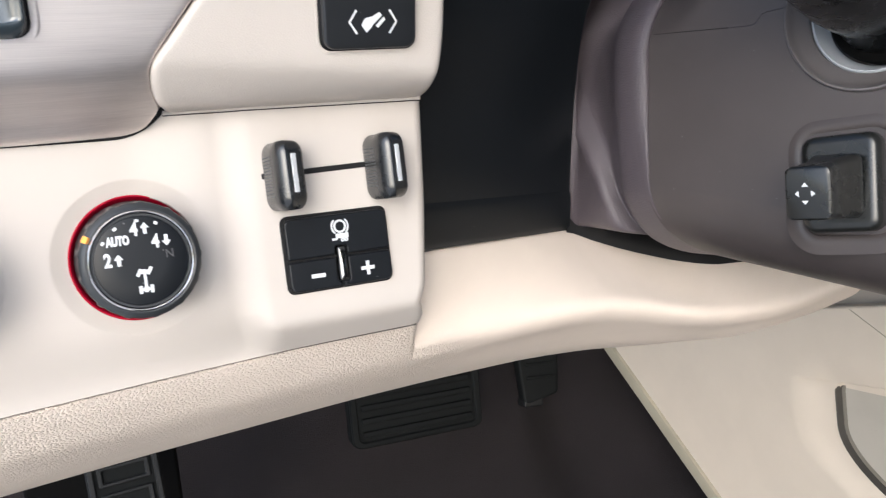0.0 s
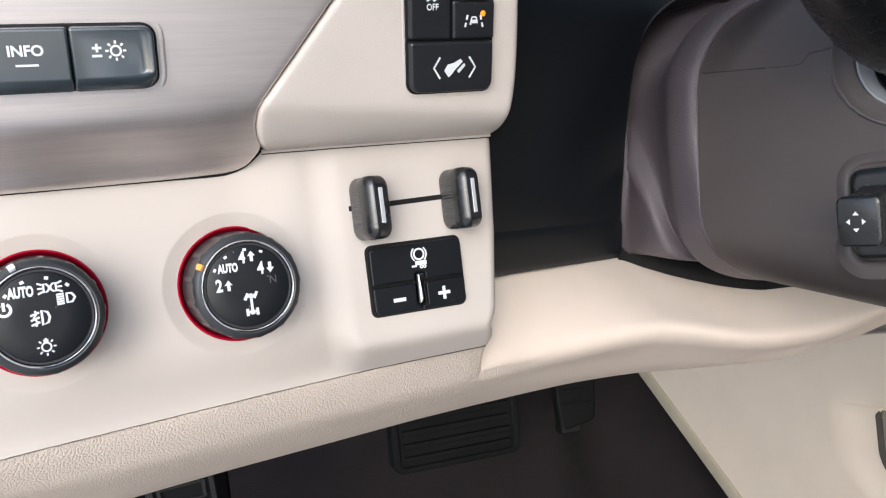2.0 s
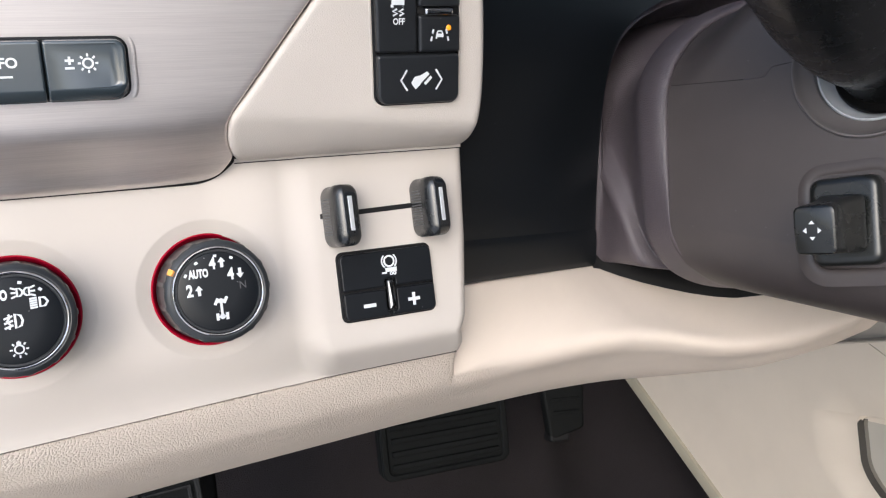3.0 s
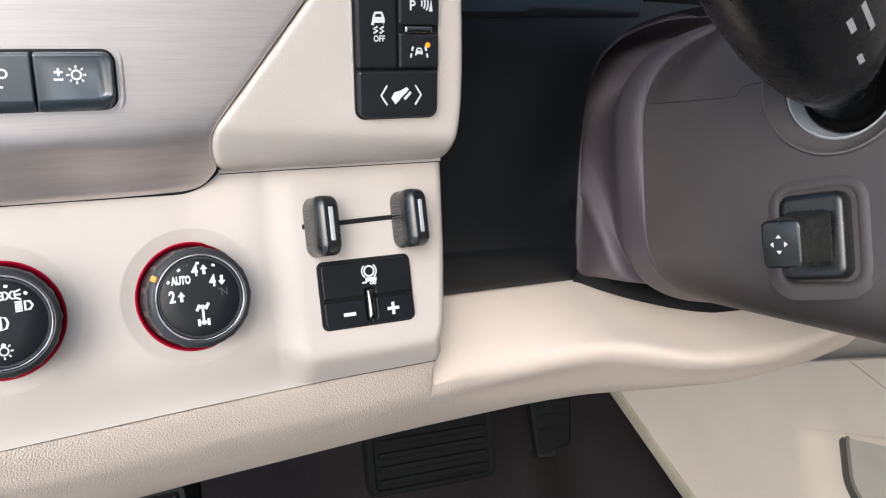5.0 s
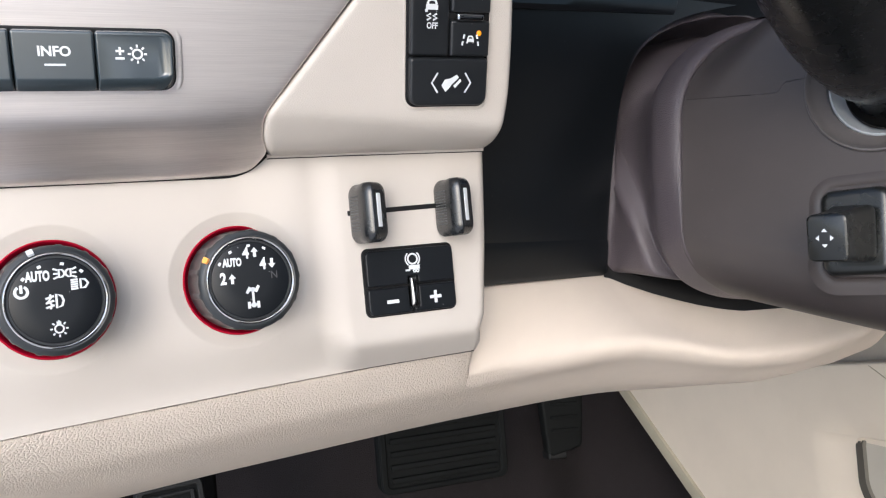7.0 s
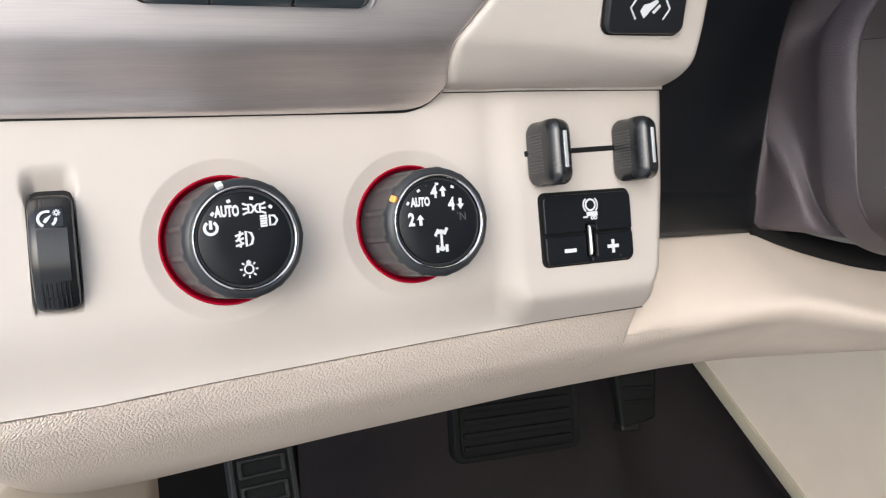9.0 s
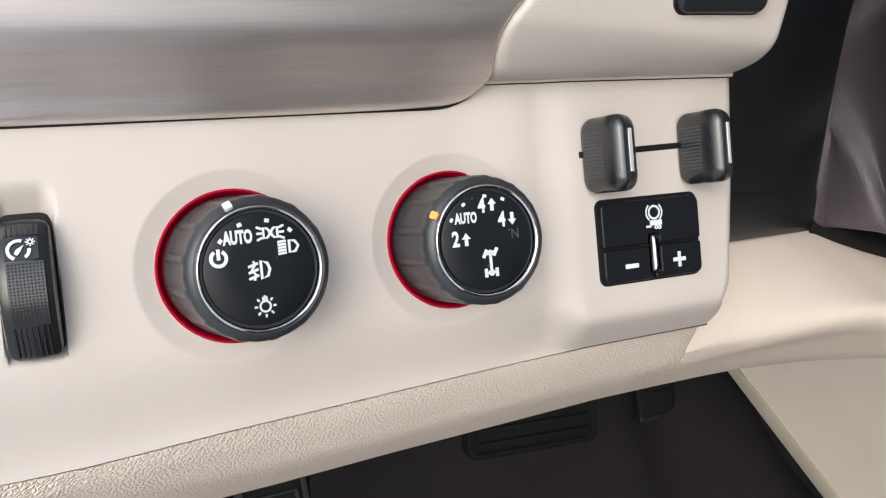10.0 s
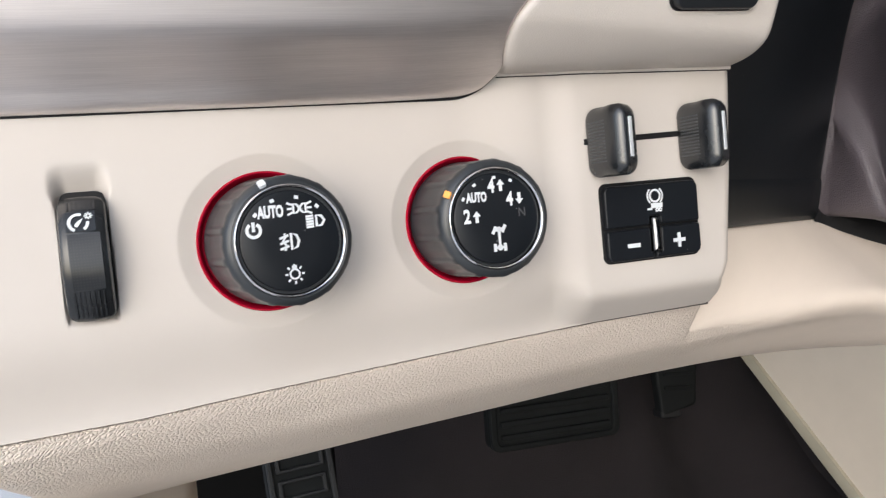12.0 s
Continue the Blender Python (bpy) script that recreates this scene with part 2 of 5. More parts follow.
def solo(name, bm, material, label, category, kind="", m=DASH):
    """A thing or piece of the setting that is one mesh."""
    ob = link(name, bm, material)
    ob.matrix_world = m
    ob["base"] = [0, 0, 0]
    return tagged(ob, label, category, kind=kind)


# ---- mesh tools ----
def round_poly(pts, radii, n=6):
    """A closed outline with rounded corners, counterclockwise."""
    out = []
    k = len(pts)
    if not hasattr(radii, "__len__"):
        radii = [radii] * k
    for i in range(k):
        p, a, b = Vector(pts[i]), Vector(pts[i - 1]), Vector(pts[(i + 1) % k])
        da, db = (a - p).normalized(), (b - p).normalized()
        r = radii[i]
        ang = da.angle(db)
        if r <= 0 or ang > 3.1:
            out.append(p)
            continue
        cut = min(r / math.tan(ang / 2), (a - p).length * 0.49, (b - p).length * 0.49)
        r = cut * math.tan(ang / 2)
        c = p + (da + db).normalized() * (r / math.sin(ang / 2))
        s, e = p + da * cut - c, p + db * cut - c
        a0, a1 = math.atan2(s.y, s.x), math.atan2(e.y, e.x)
        turn = (a1 - a0 + math.pi) % (2 * math.pi) - math.pi
        for j in range(n + 1):
            q = a0 + turn * j / n
            out.append(c + Vector((math.cos(q), math.sin(q))) * r)
    return out


def inset(pts, d):
    k, out = len(pts), []
    for i in range(k):
        a, p, b = pts[i - 1], pts[i], pts[(i + 1) % k]
        t1, t2 = (p - a), (b - p)
        if t1.length < 1e-9:
            t1 = t2
        if t2.length < 1e-9:
            t2 = t1
        t = (t1.normalized() + t2.normalized())
        t = t.normalized() if t.length > 1e-9 else t1.normalized()
        out.append(p + Vector((-t.y, t.x)) * d)
    return out


def rings_mesh(rings, cap_start=True, cap_end=True, bm=None):
    bm = bm or bmesh.new()
    rows = [[bm.verts.new(p) for p in r] for r in rings]
    k = len(rows[0])
    for a, b in zip(rows, rows[1:]):
        for i in range(k):
            bm.faces.new((a[i], a[(i + 1) % k], b[(i + 1) % k], b[i]))
    if cap_start:
        bm.faces.new(rows[0][::-1])
    if cap_end:
        bm.faces.new(rows[-1])
    return bm


def slab(plate, outline, h0, h1, bevel=0.0006, steps=3, bm=None):
    """A plate of an outline from h0 to h1 with a rounded front edge."""
    rings = [[plate(p.x, p.y, h0) for p in outline], [plate(p.x, p.y, h1 - bevel) for p in outline]]
    for j in range(1, steps + 1):
        a = j / steps * math.pi / 2
        q = inset(outline, bevel * (1 - math.cos(a)))
        rings.append([plate(p.x, p.y, h1 - bevel + bevel * math.sin(a)) for p in q])
    q = inset(outline, bevel + 0.00012)
    rings.append([plate(p.x, p.y, h1) for p in q])
    return rings_mesh(rings, bm=bm)


def box_outline(a0, b0, a1, b1, r=0.001, n=5):
    return round_poly([(a0, b0), (a1, b0), (a1, b1), (a0, b1)], r, n)


def frame_ring(plate, outer, inner, h0, h1, bevel=0.0004):
    """A flat rim between two outlines with as many points."""
    def at(q, h):
        return [plate(p.x, p.y, h) for p in q]
    return rings_mesh([at(outer, h0), at(outer, h1 - bevel), at(inset(outer, bevel), h1), at(inset(inner, -bevel), h1), at(inner, h1 - bevel), at(inner, h0)], False, False)


def lathe(plate, profile, n=72, ribs=0, depth=0.0, span=(0, 0), cap=True):
    """A turned body about the plate's normal; ribs: finger grooves between two heights."""
    rings = []
    for r, h in profile:
        ring = []
        for i in range(n):
            a = 2 * math.pi * i / n
            q = r
            if ribs and span[0] <= h <= span[1]:
                lobe = abs(math.cos(a * ribs / 2))
                q = r - depth * min(1.0, 0.30 + (span[1] - h) / 0.005, 0.2 + (h - span[0]) / 0.004) * smooth01((0.985 - lobe) / 0.10) * (0.75 + 0.25 * smooth01(lobe / 0.7))
            ring.append(plate(q * math.cos(a), q * math.sin(a), h))
        rings.append(ring)
    return rings_mesh(rings, cap, cap)


def strip(bm, plate, pts, width, h, closed=False):
    """A printed line of a width along points."""
    pts = [Vector(p) for p in pts]
    k = len(pts)
    left, right = [], []
    for i, p in enumerate(pts):
        a = pts[i - 1] if (i or closed) else p
        b = pts[(i + 1) % k] if (i < k - 1 or closed) else p
        t = (b - a).normalized()
        nrm = Vector((-t.y, t.x)) * width * 0.70
        left.append(bm.verts.new(plate(*(p + nrm), h)))
        right.append(bm.verts.new(plate(*(p - nrm), h)))
    for i in range(k if closed else k - 1):
        j = (i + 1) % k
        bm.faces.new((right[i], right[j], left[j], left[i]))


def blot(bm, plate, pts, h):
    bm.faces.new([bm.verts.new(plate(*p, h)) for p in pts])


def arc(c, r, a0, a1, n=14, ry=None):
    ry = ry or r
    return [(c[0] + r * math.cos(radians(a0 + (a1 - a0) * i / n)), c[1] + ry * math.sin(radians(a0 + (a1 - a0) * i / n))) for i in range(n + 1)]


def letters(bm, plate, text, at, size, h, squeeze=1.0, bold=0.0):
    """Lettering in the built-in font, centred on a point of the plate."""
    cu = bpy.data.curves.new("lettering", "FONT")
    cu.body, cu.size, cu.align_x, cu.align_y, cu.resolution_u, cu.offset = text, size, "CENTER", "CENTER", 3, bold
    ob = new("lettering", cu)
    me = bpy.data.meshes.new_from_object(ob)
    vs = [bm.verts.new(plate(at[0] + v.co.x * squeeze, at[1] + v.co.y, h)) for v in me.vertices]
    for p in me.polygons:
        try:
            bm.faces.new([vs[i] for i in p.vertices])
        except ValueError:
            pass
    bpy.data.objects.remove(ob)
    bpy.data.curves.remove(cu)
    bpy.data.meshes.remove(me)


def smooth01(x):
    x = min(1.0, max(0.0, x))
    return x * x * (3 - 2 * x)


def chaikin(pts, times=2):
    for _ in range(times):
        q = [pts[0]]
        for a, b in zip(pts, pts[1:]):
            q += [a * 0.75 + b * 0.25, a * 0.25 + b * 0.75]
        pts = q + [pts[-1]]
    return pts


def table(rows):
    """A function of x through rows (x, value, value, ...), linear between them."""
    xs = [r[0] for r in rows]
    cols = list(zip(*[r[1:] for r in rows]))
    return lambda x: [float(np.interp(x, xs, c)) for c in cols]


def grid_mesh(rows, bm=None):
    bm = bm or bmesh.new()
    vs = [[bm.verts.new(p) for p in r] for r in rows]
    for a, b in zip(vs, vs[1:]):
        for i in range(len(a) - 1):
            bm.faces.new((a[i], a[i + 1], b[i + 1], b[i]))
    return bm


def curve_at(pts):
    """A function of 0..1 along a smoothed run of points, by chord length."""
    pts = chaikin([Vector(p) for p in pts], 3)
    d = np.cumsum([0] + [(b - a).length for a, b in zip(pts, pts[1:])])
    d = d / d[-1]
    return lambda t: Vector([float(np.interp(t, d, [p[i] for p in pts])) for i in range(3)])


def sheet(left, right, n_side, n_along, edge=0.004, out=(0, 0, 1), skirt=0.006, hug=1.0, drift=None):
    """A skin between two edge curves (dashboard axes) whose side edges roll back; hug > 1 keeps the left edge's shape until near the right one."""
    out = Vector(out)
    L, R = curve_at(left), curve_at(right)
    rows = []
    for j in range(n_along + 1):
        t = j / n_along
        a, b = L(t), R(t)
        width = (b - a).length
        stops = [0, 0.1, 0.25, 0.45, 0.7, 1.0]
        ds = [edge * s for s in stops] + [edge + (width - 2 * edge) * i / n_side for i in range(1, n_side)] + [width - edge * s for s in reversed(stops)]
        row = [P(*(a - out * (edge + skirt)))]
        for d in ds:
            s = d / width
            p = a + (b - a) * s
            if hug > 1:
                k = s ** hug
                run = drift(t) * (p.x - a.x) * (1 - k) if drift else 0.0
                p = Vector((p.x, a.y + (b.y - a.y) * k, a.z + (b.z - a.z) * k + run))
            m = min(d, width - d)
            if m < edge:
                q = 1 - m / edge
                p = p - out * edge * (1 - math.sqrt(max(0, 1 - q * q)))
            row.append(P(*p))
        row.append(P(*(b - out * (edge + skirt))))
        rows.append(row)
    return grid_mesh(rows)

# ---- the setting: footwell, firewall, enclosing shell, ground outside ----
def box_mesh(x0, y0, z0, x1, y1, z1, bevel=0.0):
    bm = bmesh.new()
    bmesh.ops.create_cube(bm, size=1)
    bmesh.ops.scale(bm, verts=bm.verts, vec=(x1 - x0, y1 - y0, z1 - z0))
    bmesh.ops.translate(bm, verts=bm.verts, vec=((x0 + x1) / 2, (y0 + y1) / 2, (z0 + z1) / 2))
    if bevel:
        bmesh.ops.bevel(bm, geom=bm.edges[:], offset=bevel, segments=3, affect="EDGES", profile=0.5)
    return bm


WORLD = Matrix.Identity(4)


def build_footwell():
    # carpet: floor rolling up into the sloping toe board, with soft waves
    rows = []
    prof = chaikin([Vector((y, z)) for y, z in ((-1.1, 0.0), (-0.4, 0.0), (0.30, 0.0), (0.46, 0.02), (0.62, 0.16), (0.74, 0.36), (0.78, 0.75))], 3)
    for p in prof:
        row = []
        for i in range(61):
            x = -0.205 + 0.825 * i / 60
            lump = 0.010 * noise.noise(Vector((x * 6, p.x * 6, p.y * 6))) + 0.003 * noise.noise(Vector((x * 25, p.x * 25, p.y * 25)))
            ridge = 0.020 * math.exp(-(((x - 0.44 - (p.x - 0.5) * 0.25) / 0.035) ** 2)) * smooth01((p.x - 0.2) / 0.2)
            sunk = -0.05 * smooth01((x - 0.50) / 0.12)
            row.append(Vector((x, p.x - lump - ridge * 0.6 + sunk, p.y + lump + ridge * 0.5 - sunk)))
        for k in range(1, 9):
            q = k / 8
            row.append(Vector((0.62 + 0.03 * q ** 0.5 + 0.006 * noise.noise(Vector((q * 4, p.x * 5, 3))), p.x - 0.05 - 0.02 * q, p.y + 0.05 + (0.62 - p.y) * q)))
        rows.append([Vector((-0.098, -0.349, 0.713)).lerp(p, 1.17) for p in row])
    solo("floor", grid_mesh(rows), M_CARPET, "dark brown carpet of the footwell and toe board", "carpet", "structure", WORLD)
    # closing shell of the cabin: unseen slabs added to block and bounce light
    solo("wall_front", box_mesh(-0.40, 1.00, -0.2, 1.35, 1.04, 0.78), M_DEEP, "black firewall under the dashboard", "wall", "structure", WORLD)
    solo("wall_right", box_mesh(1.32, -1.1, -0.2, 1.36, 1.00, 0.62), M_TAUPE, "unseen taupe wall closing the cabin on the right", "wall", "structure", WORLD)
    solo("ceiling", box_mesh(-0.04, -1.3, 1.24, 1.36, 0.20, 1.28), M_HEADLINER, "unseen grey headliner closing the cabin above", "ceiling", "structure", WORLD)
    solo("dash_top", box_mesh(-0.30, 0.10, 0.83, 1.36, 1.04, 0.85), M_DEEP, "unseen black slab closing the dashboard above", "dashboard", "structure", WORLD)
    solo("wall_rear", box_mesh(0.0, -1.34, -0.2, 1.36, -1.30, 1.22), M_TAUPE, "unseen plain taupe wall closing the cabin behind", "wall", "structure", WORLD)
    bm = grid_mesh([[Vector((x * 60.0 - 300, y * 60.0 - 300, -0.55)) for x in range(11)] for y in range(11)])
    solo("ground", bm, M_CONCRETE, "pale concrete ground outside the car", "ground", "structure", WORLD)
    # side lining left of the pedals
    rows = []
    for j in range(13):
        z = -0.10 + 0.58 * j / 12
        rows.append([Vector((-0.268 + 0.101 * s + 0.004 * math.sin(s * 3), -0.03 + 0.178 * s, z)) for s in [i / 12 for i in range(13)]])
    ob = solo("kick_panel", grid_mesh(rows), M_CONSOLE, "beige kick panel beside the pedals", "panel", "structure", WORLD)
    sol = ob.modifiers.new("thickness", "SOLIDIFY")
    sol.thickness = 0.006


# ---- pedals ----
def pedal_plate(at, tilt, turn=0.0, size=1.17):
    """A working plane in world axes, for pads that lean back from the driver."""
    m = pose(*at, -tilt, 0, turn) @ Matrix.Scale(size, 4)

    def plate(a, b, h=0.0):
        return m @ Vector((a, -h, b))
    return plate


def world_thing(name, at, label, category):
    ob = new(name)
    ob.empty_display_size = 0.02
    ob.location = at
    ob["base"] = list(at)
    return tagged(ob, label, category)


def build_brake():
    at = (0.302, 0.551, 0.135)
    t = world_thing("brake_pedal", at, "wide black rubber brake pedal with crosswise ribs", "pedal")
    pl = pedal_plate(at, 18, -4)
    part("pad", slab(pl, box_outline(-0.079, -0.046, 0.079, 0.046, 0.012), -0.012, 0.004, 0.004), M_RUBBER, t)
    part("rim", frame_ring(pl, box_outline(-0.078, -0.045, 0.078, 0.045, 0.011), box_outline(-0.070, -0.038, 0.070, 0.038, 0.006), 0.002, 0.0075, 0.0015), M_RUBBER, t)
    for i in range(5):
        b = -0.030 + i * 0.015
        part("rib", slab(pl, box_outline(-0.066, b - 0.0035, 0.066, b + 0.0035, 0.002, 3), 0.002, 0.008, 0.0015), M_RUBBER, t)
    part("arm", slab(pl, box_outline(-0.012, -0.01, 0.012, 0.34, 0.004), -0.03, -0.011, 0.003), M_STEEL, t, "dark steel arm")


def build_accelerator():
    at = (0.496, 0.562, 0.171)
    t = world_thing("accelerator_pedal", at, "narrow upright black plastic accelerator pedal", "pedal")
    pl = pedal_plate(at, 24, -10)
    shape = round_poly([(-0.024, -0.074), (0.022, -0.062), (0.034, 0.075), (-0.034, 0.075)], [0.008, 0.008, 0.01, 0.01])
    part("pad", slab(pl, shape, -0.012, 0.003, 0.004), M_RUBBER, t)
    for i in range(7):
        b = -0.040 + i * 0.016
        part("rib", slab(pl, box_outline(-0.018, b - 0.002, 0.018, b + 0.002, 0.001, 3), 0.001, 0.0052, 0.001), M_RUBBER, t)
    part("foot", slab(pl, box_outline(-0.024, -0.076, 0.002, -0.064, 0.004), -0.02, 0.002, 0.003), M_DEEP, t)
    part("arm", slab(pl, box_outline(-0.008, 0.05, 0.008, 0.30, 0.003), -0.03, -0.011, 0.003), M_STEEL, t, "dark steel arm")


def build_parking_brake():
    at = (-0.0672, 0.3425, 0.237)
    t = world_thing("parking_brake_pedal", at, "small black parking brake pedal with a framed rubber pad", "pedal")
    pl = pedal_plate(at, 30, 4, 1.0)
    part("pad", slab(pl, box_outline(-0.031, -0.042, 0.031, 0.042, 0.006), -0.010, 0.003, 0.003), M_RUBBER, t)
    part("rim", frame_ring(pl, box_outline(-0.030, -0.041, 0.030, 0.041, 0.006), box_outline(-0.025, -0.036, 0.025, 0.036, 0.003), 0.001, 0.006, 0.001), M_PEDAL, t)
    for i in range(3):
        b = -0.024 + i * 0.024
        part("rib", frame_ring(pl, box_outline(-0.022, b - 0.009, 0.022, b + 0.009, 0.002, 3), box_outline(-0.018, b - 0.0055, 0.018, b + 0.0055, 0.001, 3), 0.001, 0.006, 0.001), M_PEDAL, t)
    part("arm", slab(pl, box_outline(-0.009, 0.02, 0.009, 0.30, 0.003), -0.03, -0.009, 0.003), M_STEEL, t, "dark steel arm")
    # black sheet added behind the pad, standing in for the unlit void
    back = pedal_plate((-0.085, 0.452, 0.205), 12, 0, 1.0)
    part("void_sheet", slab(back, box_outline(-0.074, -0.19, 0.072, 0.24, 0.010), -0.02, 0.0, 0.004), M_VOID, t, "black sheet standing for the unlit void")


# ---- centre console side ----
def build_console():
    t = thing("centre_console", (0.5, -0.25, -0.2), "beige centre console side with a moulded map pocket", "console")
    # side skin: forward edge slants down and back towards the driver
    lower = lambda v: float(np.interp(v, [-0.75, -0.3698, -0.2437, -0.12, 0.05], [-0.062, -0.5104, -0.6588, -0.804, -0.992]))
    top = lambda w: -0.1597 + 0.126 * (w + 0.2295)
    side = lambda w: 0.6 + 0.010 * smooth01((w + 0.12) / 0.3)
    spread = lambda a, b, k: [a + (b - a) * i / k for i in range(k)]
    vs = spread(-0.66, -0.46, 16) + spread(-0.46, -0.37, 14) + spread(-0.37, -0.222, 160) + spread(-0.222, -0.150, 26) + [-0.150]
    ws = spread(-1.0, -0.33, 66) + spread(-0.33, -0.27, 16) + spread(-0.27, -0.185, 100) + spread(-0.185, 0.25, 56) + [0.25]
    rows = []
    for v0 in vs:
        w0 = lower(v0)
        row = []
        for w in ws:
            w = max(w0, w)
            v = v0 + (top(w) + 0.150) * smooth01((v0 + 0.222) / 0.072)
            u = side(w)
            # pocket opening: tight upper corner, lower corner swept back, broad rolled lip, undercut edge
            x, y = w + 0.2605, -0.2395 - v
            edge = 0.05 * (max(0.0, y - 0.045) / 0.062) ** 2 + 0.012 * (1 - math.sqrt(max(0.0, 1 - (max(0.0, 0.012 - max(0.0, y)) / 0.012) ** 2)))
            d = min(x - edge, y + 0.06 * max(0.0, x))
            u += 0.008 * smooth01(1 + d / 0.055) * smooth01((y + 0.030) / 0.045) + 0.0075 * smooth01(d / 0.003)
            row.append(P(u, v, w))
        rows.append(row)
    for d in (0.0015, 0.005, 0.03):
        rows.append([p + Vector((d, 0, 0.003 * min(1, d / 0.0015) - 0.0015)) for p in rows[len(vs) - 1]])
    part("side_panel", grid_mesh(rows), M_CONSOLE, t)
    # pocket's shade put into colour: dark strip down the forward wall, softer strip, grey-beige inside
    def mouth(y, across):
        x = 0.05 * (max(0.0, y - 0.045) / 0.062) ** 2 + 0.012 * (1 - math.sqrt(max(0.0, 1 - (max(0.0, 0.012 - y) / 0.012) ** 2)))
        n = Vector((1.0, -0.1 * max(0.0, y - 0.045) / 0.062 ** 2)).normalized()
        return [P(side(x - 0.2605) + 0.008 + du, -0.2395 - y - n.y * dd, x - 0.2605 + n.x * dd) for dd, du in across]
    ys = [0.005 + 0.105 * j / 60 for j in range(61)]
    part("pocket_shade", grid_mesh([mouth(y, ((0.0, -0.0004), (0.0005, 0.0001), (0.0010, 0.0012), (0.0015, 0.0030), (0.0020, 0.0049), (0.0030, 0.0066))) for y in ys]), M_POCKET_SHADE, t, "dark strip for the shade inside the pocket's edge")
    part("pocket_half_shade", grid_mesh([mouth(y, ((0.0028, 0.0063), (0.0040, 0.0060), (0.0055, 0.0064), (0.0075, 0.0071))) for y in ys]), M_HALF_SHADE, t, "dull olive strip for the paler shade")
    part("pocket_lining", grid_mesh([mouth(y, [(0.0068 + 0.012 * k, 0.0069 + 0.00002 * k) for k in range(17)]) for y in ys]), M_POCKET, t, "grey-beige pocket inside, darkened for its shade")
    # edge strip along the carpet
    rows = []
    for j in range(41):
        v = -0.66 + 0.51 * j / 40
        w0 = lower(v)
        sec = [(0.006, 0.026), (-0.004, 0.021), (-0.006, 0.012), (-0.005, -0.003), (0.003, -0.010), (0.02, -0.010)]
        rows.append([P(0.6 + a, v, w0 + b) for a, b in sec])
    part("edge_strip", grid_mesh(rows), M_SEAL, t, "olive beige edge strip")
    # band set back above the side panel, its shade put into the taupe, and the slanting joint
    part("upper_shade_band", grid_mesh([[P(0.622, -0.20 + 0.24 * k / 6, -0.90 + 1.1 * j / 24) for k in range(7)] for j in range(25)]), M_TAUPE, t, "taupe band above the side panel, shade put into its colour")
    rows = []
    for j in range(21):
        v, w = -0.1605 - 0.0206 * j / 20 * 3, -0.2295 + 0.0335 * j / 20 * 3
        u = side(w)
        rows.append([P(u + e, v + d * 0.8, w + d * 0.6) for d, e in ((-0.0007, 0.001), (-0.0004, -0.0004), (0.0004, -0.0004), (0.0007, 0.001))])
    part("joint", grid_mesh(rows), M_SEAL, t, "narrow slanting joint")


# ---- knee bolster: grained pad on the left, smooth ledge running on under the column ----
TOP = table([(-0.240, -0.0668, -0.0085), (-0.18, -0.0658, -0.0105), (-0.14, -0.0634, -0.012), (-0.05, -0.0600, -0.018), (0.030, -0.0578, -0.0235), (0.064, -0.0572, -0.0262), (0.0660, -0.058, -0.029), (0.0690, -0.0262, -0.037), (0.090, -0.0260, -0.0420), (0.195, -0.0290, -0.090), (0.210, -0.0365, -0.0870), (0.225, -0.0430, -0.0830), (0.240, -0.0485, -0.0790), (0.256, -0.0538, -0.0745), (0.271, -0.0578, -0.0700), (0.286, -0.0605, -0.066), (0.34, -0.062, -0.060), (0.45, -0.045, -0.075)])
CREASE = table([(-0.240, -0.0745, -0.012), (-0.14, -0.0715, -0.0185), (-0.05, -0.0680, -0.024), (0.060, -0.0650, -0.0320), (0.0655, -0.0665, -0.0350), (0.0690, -0.0725, -0.0435), (0.106, -0.0735, -0.0435), (0.127, -0.0730, -0.0435), (0.166, -0.0720, -0.0435), (0.190, -0.0733, -0.0435), (0.216, -0.0790, -0.0435), (0.236, -0.0855, -0.0435), (0.258, -0.0915, -0.0435), (0.282, -0.0945, -0.0435), (0.308, -0.0958, -0.0435), (0.333, -0.0952, -0.0435), (0.381, -0.0902, -0.0435), (0.42, -0.078, -0.048), (0.45, -0.066, -0.056)])
MID = table([(-0.240, -0.0890, -0.034), (-0.11, -0.0880, -0.0385), (0.060, -0.0830, -0.0500), (0.0700, -0.0830, -0.0520), (0.159, -0.0840, -0.0540), (0.190, -0.0860, -0.0550), (0.224, -0.092, -0.056), (0.278, -0.104, -0.057), (0.325, -0.1085, -0.057), (0.376, -0.1000, -0.057), (0.42, -0.088, -0.060), (0.45, -0.078, -0.068)])
BOTTOM = table([(-0.240, -0.157, -0.21), (-0.20, -0.1520, -0.21), (-0.17, -0.1482, -0.21), (-0.10, -0.1436, -0.21), (-0.05, -0.1405, -0.21), (0.0, -0.1383, -0.21), (0.05, -0.136, -0.21), (0.08, -0.1347, -0.21), (0.12, -0.1336, -0.21), (0.16, -0.1330, -0.21), (0.20, -0.1324, -0.21), (0.24, -0.1315, -0.205), (0.29, -0.1310, -0.185), (0.325, -0.1290, -0.150), (0.352, -0.1266, -0.130), (0.39, -0.1255, -0.125), (0.412, -0.1235, -0.120), (0.445, -0.1150, -0.110)])


